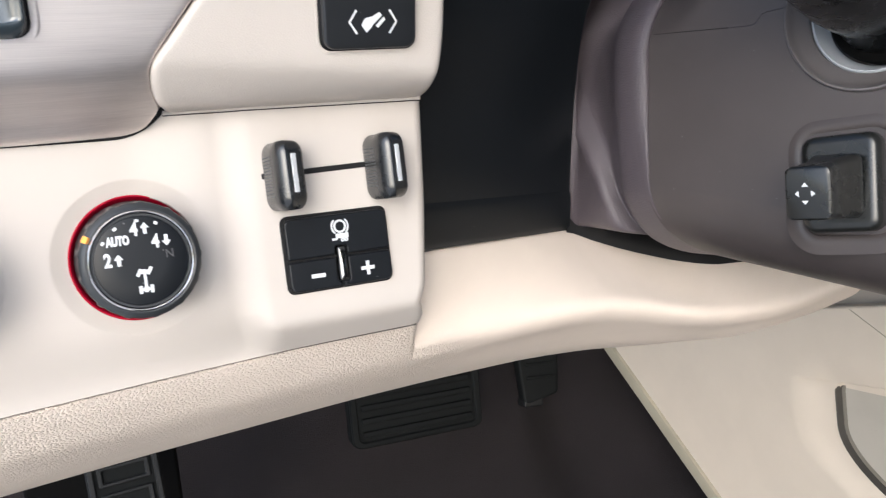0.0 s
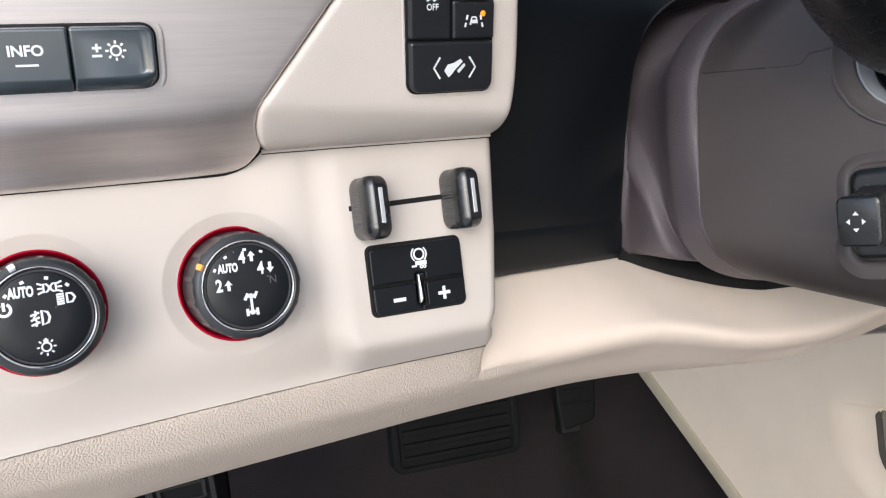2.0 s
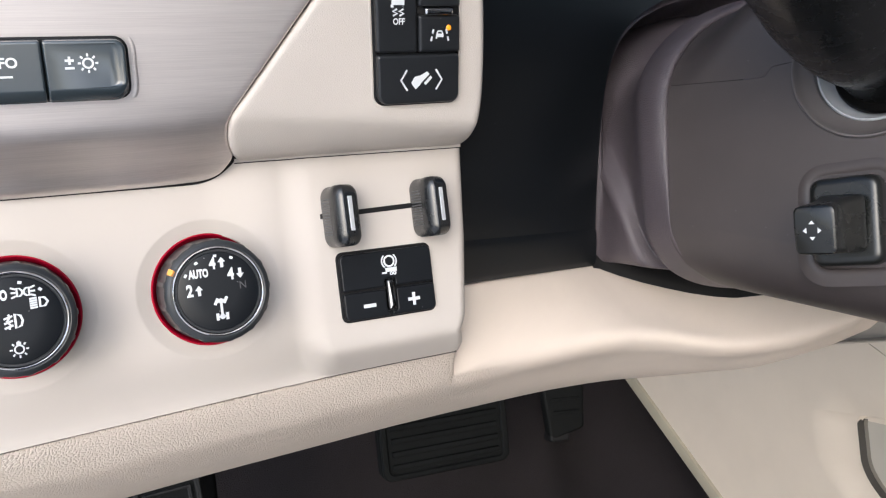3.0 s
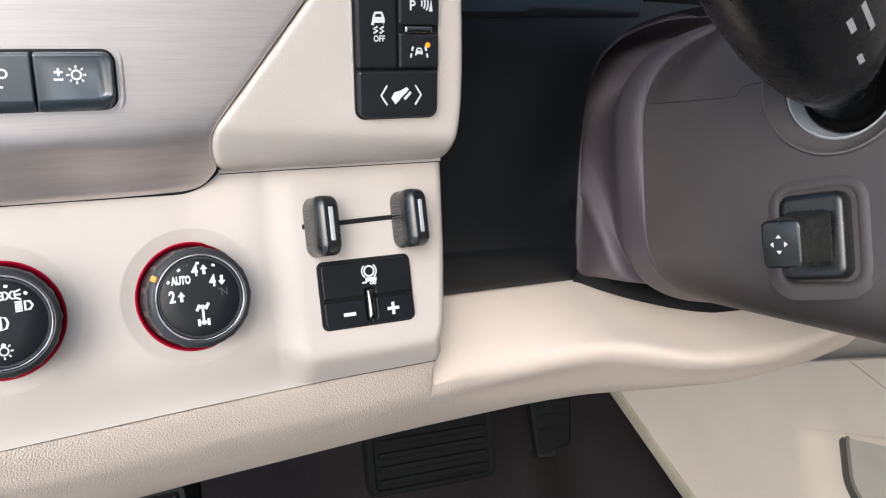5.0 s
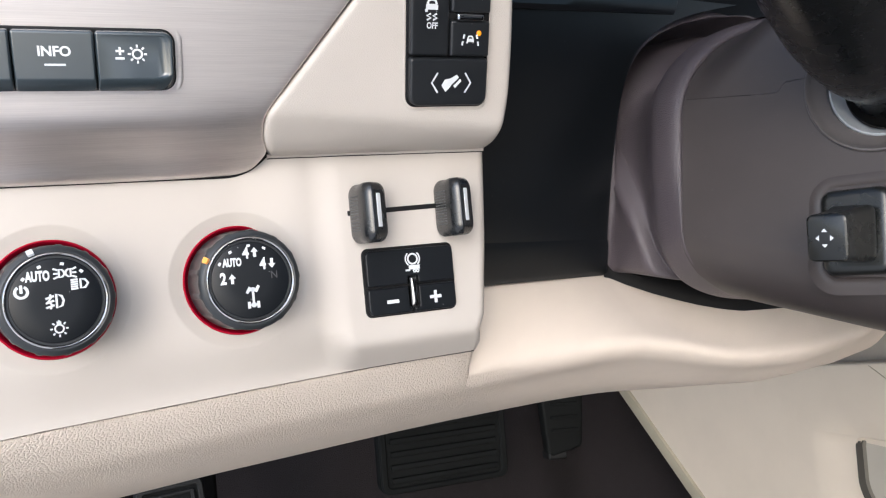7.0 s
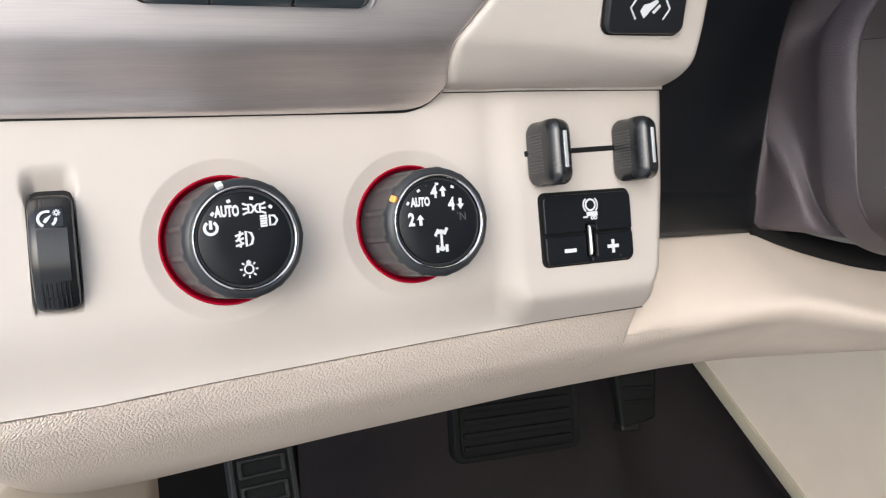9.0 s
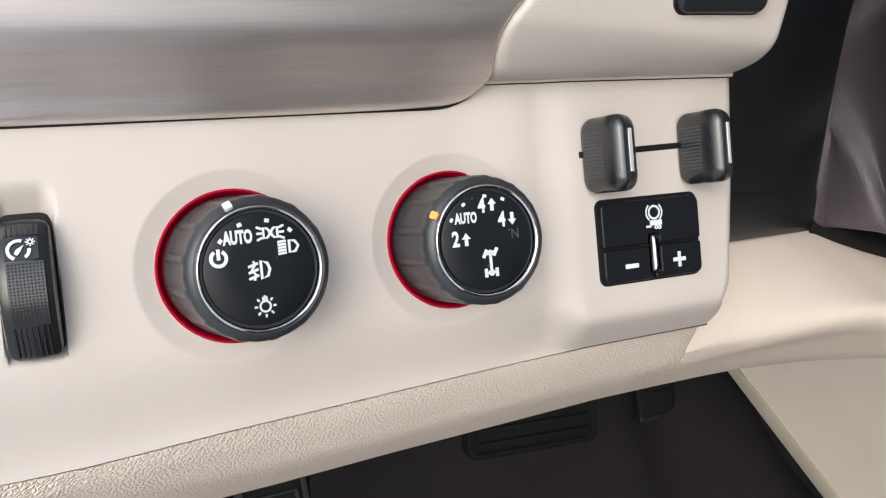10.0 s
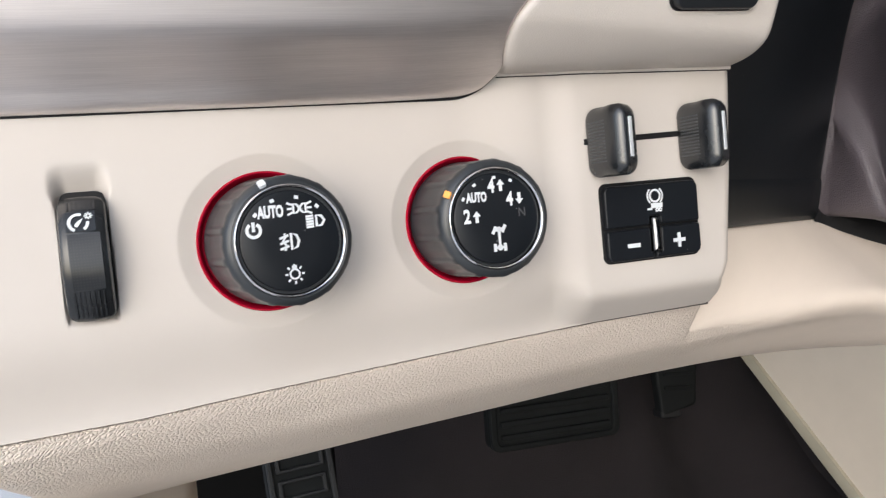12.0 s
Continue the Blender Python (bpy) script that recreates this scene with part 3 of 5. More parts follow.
def bolster_section(u):
    V = lambda v, w: Vector((v, w))
    top, cre, mid, bot = V(*TOP(u)), V(*CREASE(u)), V(*MID(u)), V(*BOTTOM(u))
    cre.x += 0.0032 * smooth01((u - 0.071) / 0.025)
    r = min(0.0045 + 0.0105 * smooth01((u - 0.072) / 0.05), (top - cre).length * 0.4)
    up, dn = (top - cre).normalized(), (mid - cre).normalized()
    pts = [top + V(0.006, -0.014), top + V(0.0002, -0.0035), top]
    pts += [top.lerp(cre, 0.45), cre + up * r, cre, cre + dn * (0.004 + 0.008 * smooth01((u - 0.072) / 0.05))]
    low = mid.lerp(bot, 0.45) + V(-0.0040, 0.004)
    mid = mid.lerp(cre.lerp(low, 0.45), 0.75 * smooth01((u - 0.072) / 0.05))
    pts += [mid, low, bot + V(0.002, 0.012), bot, bot + V(0.006, -0.010), bot + V(0.030, -0.012)]
    return chaikin(pts, 3)


def build_bolster():
    t = thing("knee_bolster", (0.05, -0.09, -0.03), "beige grained leatherette knee pad running into a ledge under the column", "knee bolster")
    us = [-0.228 + 0.288 * i / 70 for i in range(71)] + [0.0605 + 0.0005 * i for i in range(1, 26)] + [0.0735 + 0.3715 * i / 110 for i in range(111)]
    # rounded left end
    ends = []
    for k in range(6):
        a = math.pi / 2 * k / 5
        mid = Vector((-0.095, -0.08))
        g = 0.78 + 0.22 * math.sin(a)
        ends.append([P(-0.228 - 0.008 * math.cos(a), mid.x + (p.x - mid.x) * g, mid.y + (p.y - mid.y) * g) for p in bolster_section(-0.228)])
    rows = [[P(u, p.x, p.y) for p in bolster_section(u)] for u in us]
    for row in ends + rows:
        for p in row:
            p.x += 0.55 * max(0.0, -0.078 - p.z) * max(0.0, 1 - (p.x + 0.236) / 0.05)
    cut = sum(u < 0.0680 for u in us)
    part("pad", grid_mesh(ends + rows[:cut + 1]), M_GRAIN, t, "grained knee pad")
    part("ledge", grid_mesh(rows[cut:]), M_GRAIN, t, "beige ledge under the column")


# ---- switch panel ----
KNOBS = {"lamp": (-0.1322, -0.0090), "drive": (-0.0562, -0.0085)}


def panel_w(u, v):
    base = -0.006 - 0.055 * (u + 0.056)
    base = base + 0.0042 * smooth01((u + 0.058) / 0.035)
    base = max(base, -0.0052) if u > -0.03 else base
    vp, wp = TOP(min(u, 0.064))
    fall = smooth01((-0.026 - v) / (-0.026 - vp)) ** 1.3
    w = base + (wp + 0.001 - base) * fall
    top = -0.0016 - 1.45 * 0.0016 * math.log1p(math.exp(min(30.0, (-0.0450 - v) / 0.0016))) - 0.06 * max(0.0, v - 0.040)
    rise = smooth01((u + 0.0230 - 0.35 * max(0.0, -0.038 - v)) / 0.0165)
    w += rise * max(0.0, top - w)
    for cu, cv in KNOBS.values():
        r = math.hypot(u - cu, v - cv)
        w -= 0.0019 * min(1.0, max(0.0, (0.0305 - r) / 0.0060)) + 0.0060 * smooth01((0.0238 - r) / 0.0006)
    # pocket round the dimmer wheel: sheer sides, scooped ends
    soft = 0.0045 * smooth01((v - 0.0080) / 0.0060)
    side = smooth01((0.0080 + soft * 0.4 - abs(u + 0.1904)) / (0.0010 + soft))
    ends = smooth01((0.0320 - (v + 0.0092)) / 0.013) if v > -0.0092 else smooth01((0.0215 + (v + 0.0092)) / 0.006)
    return w - 0.0068 * side * ends


def right_edge(v):
    return float(np.interp(v, [-0.062, -0.052, -0.0445, -0.037, 0.0, 0.056], [0.0645, 0.0640, 0.0600, 0.0628, 0.0670, 0.0712]))


def build_switch_panel():
    bm = bmesh.new()
    nu, nv = 560, 230
    rows = []
    for j in range(nv + 1):
        row = []
        t = j / nv
        for i in range(nu + 1):
            s = i / nu
            u = -0.240 + s * (0.0665 + 0.240)
            vp = TOP(min(u, 0.064))[0] + 0.0006
            v = vp + t * (0.056 - vp)
            u = -0.240 + s * (right_edge(v) + 0.240)
            w = panel_w(u, v)
            d = (1 - s) * 0.31
            if d < 0.005:
                q = 1 - d / 0.005
                w -= 0.005 * (1 - math.sqrt(max(0, 1 - q * q)))
            row.append(P(u, v, w))
        v = vp + t * (0.056 - vp)
        row.append(P(right_edge(v) + 0.0003, v, w - 0.012))
        row.append(P(right_edge(v) - 0.001, v, w - 0.035))
        rows.append(row)
    first = [p + Vector((0, 0.006, 0.001)) for p in rows[0]]
    part("switch_panel", grid_mesh([first] + rows, bm), M_PANEL, DASHBOARD, "smooth beige plastic panel")
    # open joint between the panel's lower edge and the knee pad
    rows = []
    for i in range(61):
        u = -0.230 + 0.2915 * i / 60
        v = TOP(min(u, 0.064))[0] + 0.0004
        w = panel_w(u, v)
        r = 0.00008 + 0.00034 * smooth01((u + 0.03) / 0.09)
        rows.append([P(u, v + r * math.cos(a), w + r * math.sin(a)) for a in [2 * math.pi * k / 8 for k in range(8)]])
    part("joint", rings_mesh(rows), M_JOINT, DASHBOARD, "dark open joint")


# ---- rotary knobs ----
def sun_icon(bm, pl, c, r, h, k=1.0, w=0.00042):
    strip(bm, pl, arc(c, r, 0, 360, 20)[:-1], w, h, True)
    for i in range(8):
        a = radians(45 * i + 22.5 * 0)
        strip(bm, pl, [(c[0] + (r * 1.45) * math.cos(a), c[1] + (r * 1.45) * math.sin(a)), (c[0] + (r * 2.1 * k) * math.cos(a), c[1] + (r * 2.1 * k) * math.sin(a))], w, h)


def arrow_icon(bm, pl, c, size, h, up=True):
    s = 1 if up else -1
    x, y = c
    blot(bm, pl, [(x - size * 0.5, y), (x + size * 0.5, y), (x, y + s * size * 0.62)][::s], h)
    blot(bm, pl, [(x - size * 0.2, y - s * size * 0.7), (x + size * 0.2, y - s * size * 0.7), (x + size * 0.2, y), (x - size * 0.2, y)][::s], h)


def knob_body(name, key, base_w, height, label, dot, dot_mat, turn=0.0):
    cu, cv = KNOBS[key]
    t = thing(name, (cu, cv, base_w), label, "rotary knob", "rotary knobs of the switch panel")
    pl = Plate((cu, cv, base_w), (1, 0, -turn))
    H = height
    slant = Plate((cu, cv, base_w), (1, 0, -0.055))
    part("base_ring", lathe(slant, [(0.0246, -0.002), (0.0246, 0.0028), (0.0245, 0.0034), (0.0242, 0.0038), (0.0238, 0.0037), (0.0231, 0.0026), (0.0226, 0.0011), (0.0222, -0.0006), (0.0195, -0.0010)], 96), M_RED, t, "red accent ring")
    prof = [(0.0205, -0.0016), (0.0214, 0.0012), (0.0221, 0.0030), (0.0222, 0.0042), (0.0222, 0.0052), (0.0221, 0.0062), (0.0221, 0.008), (0.0220, 0.0100), (0.0219, 0.013), (0.0217, 0.018), (0.0215, 0.0245), (0.0214, 0.0275), (0.0214, 0.0295), (0.0211, 0.0315), (0.0206, H - 0.0022), (0.0197, H - 0.0013), (0.0187, H - 0.0008), (0.0181, H - 0.0010), (0.0178, H - 0.0022)]
    part("grip", lathe(pl, prof, 312, 13, 0.0008, (0.0061, 0.0316)), M_GRIP, t, "ribbed charcoal grip")
    part("trim_ring", lathe(pl, [(0.0181, H - 0.0030), (0.0181, H - 0.0006), (0.0179, H - 0.0001), (0.0176, H + 0.0001), (0.0172, H - 0.0002), (0.0169, H - 0.0010), (0.0168, H - 0.0034)], 120, cap=False), M_RING, t, "polished chrome ring")
    part("face", lathe(pl, [(0.0170, H - 0.006), (0.0170, H - 0.0030), (0.0161, H - 0.0030), (0.0161, H - 0.0011), (0.0159, H - 0.0006), (0.0155, H - 0.0004), (0.008, H - 0.0003), (0.0005, H - 0.00025)], 96), M_BUTTON, t, "black printed face")
    a = radians(dot)
    d = Vector((math.cos(a), math.sin(a)))
    side = Vector((-d.y, d.x))
    out = pl.ex * d.x + pl.ey * d.y
    top = Plate(pl.o + out * 0.0196 + pl.ez * (H - 0.0013), pl.ex * side.x + pl.ey * side.y, out * 0.75 - pl.ez * 0.66)
    part("pointer", slab(top, box_outline(-0.0012, -0.0012, 0.0012, 0.0012, 0.0004, 4), -0.001, 0.00035, 0.0003), dot_mat, t)
    return t, pl, H


def build_lamp_knob():
    t, pl, H = knob_body("headlamp_knob", "lamp", -0.0068, 0.0348, "charcoal rotary headlamp switch with chrome ring and red base", 112, M_WHITE, 0.088)
    z = H - 0.00010
    face = pl
    pl = Plate(face.o - face.ex * 0.0017, face.ex, face.ey)
    bm = bmesh.new()
    letters(bm, pl, "AUTO", (-0.0040, 0.0094), 0.0050, z, 0.58, 0.00026)
    part("lettering", bm, M_WHITE, t, "", False)
    bm = bmesh.new()   # power
    strip(bm, pl, arc((-0.0098, 0.0042), 0.0021, 120, 420, 20), 0.00072, z)
    strip(bm, pl, [(-0.0098, 0.0038), (-0.0098, 0.0068)], 0.00072, z)
    part("symbol", bm, M_WHITE, t, "", False)
    bm = bmesh.new()   # side lamps, back to back
    for s in (-1, 1):
        c = (0.0053 + s * 0.0018, 0.0100)
        strip(bm, pl, [(c[0] + s * x, c[1] + y) for x, y in ((0.0002, 0.0015), (-0.0008, 0.0013), (-0.0014, 0.0007), (-0.0016, 0.0), (-0.0014, -0.0007), (-0.0008, -0.0013), (0.0002, -0.0015))][::s], 0.00050, z, True)
        for dy, e in ((0.0012, 0.0019), (0.0, 0.0), (-0.0012, -0.0019)):
            strip(bm, pl, [(c[0] + s * 0.0006, c[1] + dy), (c[0] + s * 0.0022, c[1] + e)], 0.00048, z)
    part("symbol", bm, M_WHITE, t, "", False)
    bm = bmesh.new()   # main beam
    c = (0.0104, 0.0056)
    strip(bm, pl, [(c[0], c[1] - 0.0017), (c[0], c[1] + 0.0017), (c[0] + 0.0016, c[1] + 0.0015), (c[0] + 0.0026, c[1]), (c[0] + 0.0016, c[1] - 0.0015)], 0.00060, z, True)
    for i in range(5):
        y = c[1] - 0.0017 + i * 0.00085
        strip(bm, pl, [(c[0] - 0.0034, y - 0.0002), (c[0] - 0.0009, y)], 0.00050, z)
    part("symbol", bm, M_WHITE, t, "", False)
    bm = bmesh.new()   # fog lamp
    c = (0.0017, -0.0002)
    strip(bm, pl, [(c[0], c[1] - 0.0026), (c[0], c[1] + 0.0026), (c[0] + 0.0018, c[1] + 0.0018), (c[0] + 0.0024, c[1]), (c[0] + 0.0018, c[1] - 0.0018)], 0.00060, z, True)
    for i in range(3):
        y = c[1] - 0.0017 + i * 0.0017
        strip(bm, pl, [(c[0] - 0.0037, y - 0.0006), (c[0] - 0.0008, y + 0.0003)], 0.00054, z)
    strip(bm, pl, [(c[0] - 0.0022, c[1] - 0.0028), (c[0] - 0.0017, c[1] - 0.0012), (c[0] - 0.0027, c[1] + 0.0002), (c[0] - 0.0017, c[1] + 0.0016), (c[0] - 0.0021, c[1] + 0.0027)], 0.00054, z)
    part("symbol", bm, M_WHITE, t, "", False)
    bm = bmesh.new()   # interior lamp
    sun_icon(bm, pl, (0.0018, -0.0106), 0.0015, z)
    strip(bm, pl, [(0.0010, -0.0086), (0.0026, -0.0086)], 0.00108, z)
    part("symbol", bm, M_WHITE, t, "", False)
    for a in (140, 111, 78, 48):
        bm = bmesh.new()
        r = radians(a)
        strip(bm, face, [(0.0133 * math.cos(r), 0.0133 * math.sin(r)), (0.0144 * math.cos(r), 0.0144 * math.sin(r))], 0.00096, z)
        part("tick", bm, M_WHITE, t, "", False)


def build_drive_knob():
    t, pl, H = knob_body("drive_mode_knob", "drive", -0.0109, 0.0344, "charcoal rotary four-wheel-drive selector with chrome ring and red base", 151, M_AMBER_PRINT)
    z = H - 0.00010
    for text, at, size in (("2", (-0.0112, 0.0012), 0.0066), ("AUTO", (-0.0071, 0.0077), 0.0045), ("4", (-0.0013, 0.0112), 0.0066), ("4", (0.0054, 0.0062), 0.0066)):
        bm = bmesh.new()
        letters(bm, pl, text, at, size, z, 0.60 if len(text) > 1 else 0.76, 0.00024)
        part("lettering", bm, M_WHITE, t, "", False)
    bm = bmesh.new()
    letters(bm, pl, "N", (0.0097, 0.0013), 0.0044, z, 0.9)
    part("lettering", bm, M_GREY_PRINT, t, "faint unlit letter", False)
    for at, up in (((-0.0076, 0.0012), True), ((0.0023, 0.0116), True), ((0.0091, 0.0062), False)):
        bm = bmesh.new()
        arrow_icon(bm, pl, at, 0.0031, z, up)
        part("arrow", bm, M_WHITE, t, "", False)
    bm = bmesh.new()   # axles
    x, y = 0.0003, -0.0073
    strip(bm, pl, [(x, y + 0.0036), (x, y - 0.0032)], 0.00072, z)
    strip(bm, pl, [(x - 0.0018, y - 0.0030), (x + 0.0018, y - 0.0030)], 0.00060, z)
    strip(bm, pl, [(x - 0.0016, y + 0.0030), (x + 0.0016, y + 0.0036)], 0.00060, z)
    strip(bm, pl, arc((x, y - 0.0030), 0.0007, 0, 360, 10)[:-1], 0.00060, z, True)
    strip(bm, pl, arc((x, y + 0.0033), 0.0006, 0, 360, 10)[:-1], 0.00060, z, True)
    for s in (-1, 1):
        strip(bm, pl, [(x + s * 0.0019, y - 0.0044), (x + s * 0.0019, y - 0.0016)], 0.00084, z)
        strip(bm, pl, [(x + s * 0.0018 - 0.0007, y + 0.0021 + s * 0.0002), (x + s * 0.0018 + 0.0007, y + 0.0046 + s * 0.0002)], 0.00084, z)
    part("symbol", bm, M_WHITE, t, "", False)
    for a in (148, 122, 90, 64):
        bm = bmesh.new()
        r = radians(a)
        strip(bm, pl, [(0.0138 * math.cos(r), 0.0138 * math.sin(r)), (0.0148 * math.cos(r), 0.0148 * math.sin(r))], 0.00096, z)
        part("tick", bm, M_WHITE, t, "", False)


# ---- dimmer wheel ----
def build_dimmer():
    at = (-0.1903, -0.0092, -0.004)
    t = thing("dimmer_wheel", at, "black ribbed thumb wheel for dimming the instruments", "thumb wheel")
    R, top = 0.0300, 0.0118
    def face(a, b, h=0.0):
        """On the wheel's rim: a across, b up along the rim, h above it."""
        g = b / R
        r = R + h
        return P(at[0] + a, at[1] + r * math.sin(g), top - R + r * math.cos(g))
    rows = []
    n = 64
    for j in range(n + 1):
        b = -0.0232 + 0.0474 * j / n
        end = 1 - min(1.0, min(j, n - j) * 0.0474 / n / 0.0042)
        drop = 0.0032 * (1 - math.sqrt(max(0.0, 1 - end * end)))
        q = min(1.0, max(0.0, (abs(b - 0.0005) - 0.0185) / 0.0053))
        half = 0.0071 - 0.0046 * (1 - math.sqrt(max(0.0, 1 - q * q)))
        rows.append([face(a, b, h - drop) for a, h in ((-half, -0.012), (-half, -0.0018), (-half + 0.0004, -0.0006), (-half + 0.0014, 0.0), (0, 0.0002), (half - 0.0014, 0.0), (half - 0.0004, -0.0006), (half, -0.0018), (half, -0.012))])
    part("well", slab(Plate((at[0], at[1], 0)), box_outline(-0.0078, -0.0218, 0.0078, 0.0222, 0.0040), -0.010, -0.0034, 0.0004, 2), M_DEEP, t, "dark slot round the wheel")
    part("wheel", grid_mesh(rows), M_WHEEL, t, "glossy black wheel")
    tile = bmesh.new()
    rings = [[face(a, b, h) for a, b in ((-0.0046, 0.0092), (0.0040, 0.0092), (0.0040, 0.0158), (-0.0046, 0.0158))] for h in (-0.001, 0.00045)]
    rings_mesh(rings, bm=tile)
    part("symbol_plate", tile, M_WHEEL, t)
    bm = bmesh.new()
    c = (-0.0009, 0.0120)
    strip(bm, face, arc(c, 0.0027, 245, 70, 16), 0.00065, 0.0008)
    strip(bm, face, arc(c, 0.0027, 5, -55, 8), 0.00065, 0.0008)
    blot(bm, face, [(c[0] - 0.0012, c[1] - 0.0010), (c[0] - 0.0004, c[1] - 0.0016), (c[0] + 0.0004, c[1] - 0.0006), (c[0] + 0.0014, c[1] + 0.0014), (c[0] - 0.0006, c[1] + 0.0001)], 0.0008)
    sun_icon(bm, face, (c[0] + 0.0030, c[1] + 0.0021), 0.0006, 0.0008, 1.0, 0.0003)
    part("symbol", bm, M_WHITE, t, "", False)
    # knurled thumb patch: a fine lattice over a dark bed
    bm = bmesh.new()
    grid_mesh([[face(-0.0042 + 0.0090 * i / 4, -0.0088 + 0.0172 * j / 20, 0.00035) for i in range(5)] for j in range(21)], bm)
    part("knurl_bed", bm, M_DEEP, t, "dark pits of the thumb patch")
    bm = bmesh.new()
    across = [-0.0044 + i * 0.0009 + d for i in range(11) for d in (0.0, 0.00048)]
    along = [-0.0090 + j * 0.0009 + d for j in range(20) for d in (0.0, 0.00048)]
    vs = [[bm.verts.new(face(a, b, 0.0006)) for a in across] for b in along]
    for j in range(len(along) - 1):
        for i in range(len(across) - 1):
            if not (i % 2 and j % 2):
                bm.faces.new((vs[j][i], vs[j][i + 1], vs[j + 1][i + 1], vs[j + 1][i]))
    part("knurling", bm, M_WHEEL, t)
    bm = bmesh.new()
    for i in range(7):
        a = -0.0040 + i * 0.0013
        rings_mesh([[face(x, b, h) for x, b in ((a - 0.0003, 0.0166), (a + 0.0003, 0.0166), (a + 0.0003, 0.0200), (a - 0.0003, 0.0200))] for h in (-0.0002, 0.0004)], bm=bm)
    part("upper_ribs", bm, M_WHEEL, t)
    bm = bmesh.new()
    for i in range(7):
        a = -0.0042 + i * 0.0014
        rings_mesh([[face(x, b, h) for b in (-0.0192, -0.0168, -0.0144, -0.0120, -0.0096) for x in (a - k,)] + [face(x, b, h) for b in (-0.0096, -0.0120, -0.0144, -0.0168, -0.0192) for x in (a + k,)] for k, h in ((0.0004, -0.0002), (0.0002, 0.0006))], False, True, bm)
    part("lower_ribs", bm, M_WHEEL, t)


# ---- trailer brake control ----
def slider_lever(t, a):
    """A lever cap: dotted flank, rounded shoulder, slanted front with a white index line."""
    sec = chaikin([Vector(p) for p in ((-0.0036, -0.001), (-0.0064, 0.0002), (-0.0069, 0.0030), (-0.0064, 0.0110), (-0.0060, 0.0150), (-0.0052, 0.0184), (-0.0036, 0.0205), (-0.0018, 0.0213), (-0.0010, 0.0213), (-0.0002, 0.0209), (0.0048, 0.0180), (0.0069, 0.0155), (0.0069, 0.0080), (0.0060, 0.0006), (0.0040, -0.001))], 2)
    mid, half, r, cv = Vector((0.0, 0.009)), 0.0137, 0.0054, 0.0167
    rings = []
    n = 9
    vs = [-half + r * (1 - math.cos(math.pi / 2 * i / n)) for i in range(n + 1)]
    for v in vs + [-q for q in reversed(vs)]:
        q = max(0.0, (abs(v) - (half - r)) / r)
        k = r * (1 - math.sqrt(max(0.0, 1 - q * q)))
        row = []
        for p in sec:
            d = p - mid
            row.append(P(a + p.x - d.normalized().x * k * 0.85, cv + v, -0.0015 + p.y - d.normalized().y * k * 0.85))
        rings.append(row)
    cap = part("lever_cap", rings_mesh(rings), M_LEVER, t, "charcoal satin lever cap")
    side = Plate((a - 0.00650, cv, 0.0075), (0.065, 0, 1), (0, 1, 0))
    bm = bmesh.new()
    for i in range(9):
        for j in range(13):
            x, y = -0.0050 + i * 0.0012, -0.0078 + j * 0.0013
            rings_mesh([[side(x + e * k, y + f * k, h) for e, f in ((-1, -1), (1, -1), (1, 1), (-1, 1))] for k, h in ((0.00032, -0.0006), (0.00028, 0.00012), (0.00015, 0.00022))], False, True, bm)
    part("grip_dots", bm, M_DOTS, cap)
    line = Plate((a + 0.0017, cv + 0.0006, 0.01832), (0.865, 0, -0.502), (0, 1, 0))
    part("index_line", slab(line, box_outline(-0.0013, -0.0076, 0.0011, 0.0076, 0.0002, 3), -0.001, 0.00032, 0.0001, 2), M_WHITE, cap, "white index line")


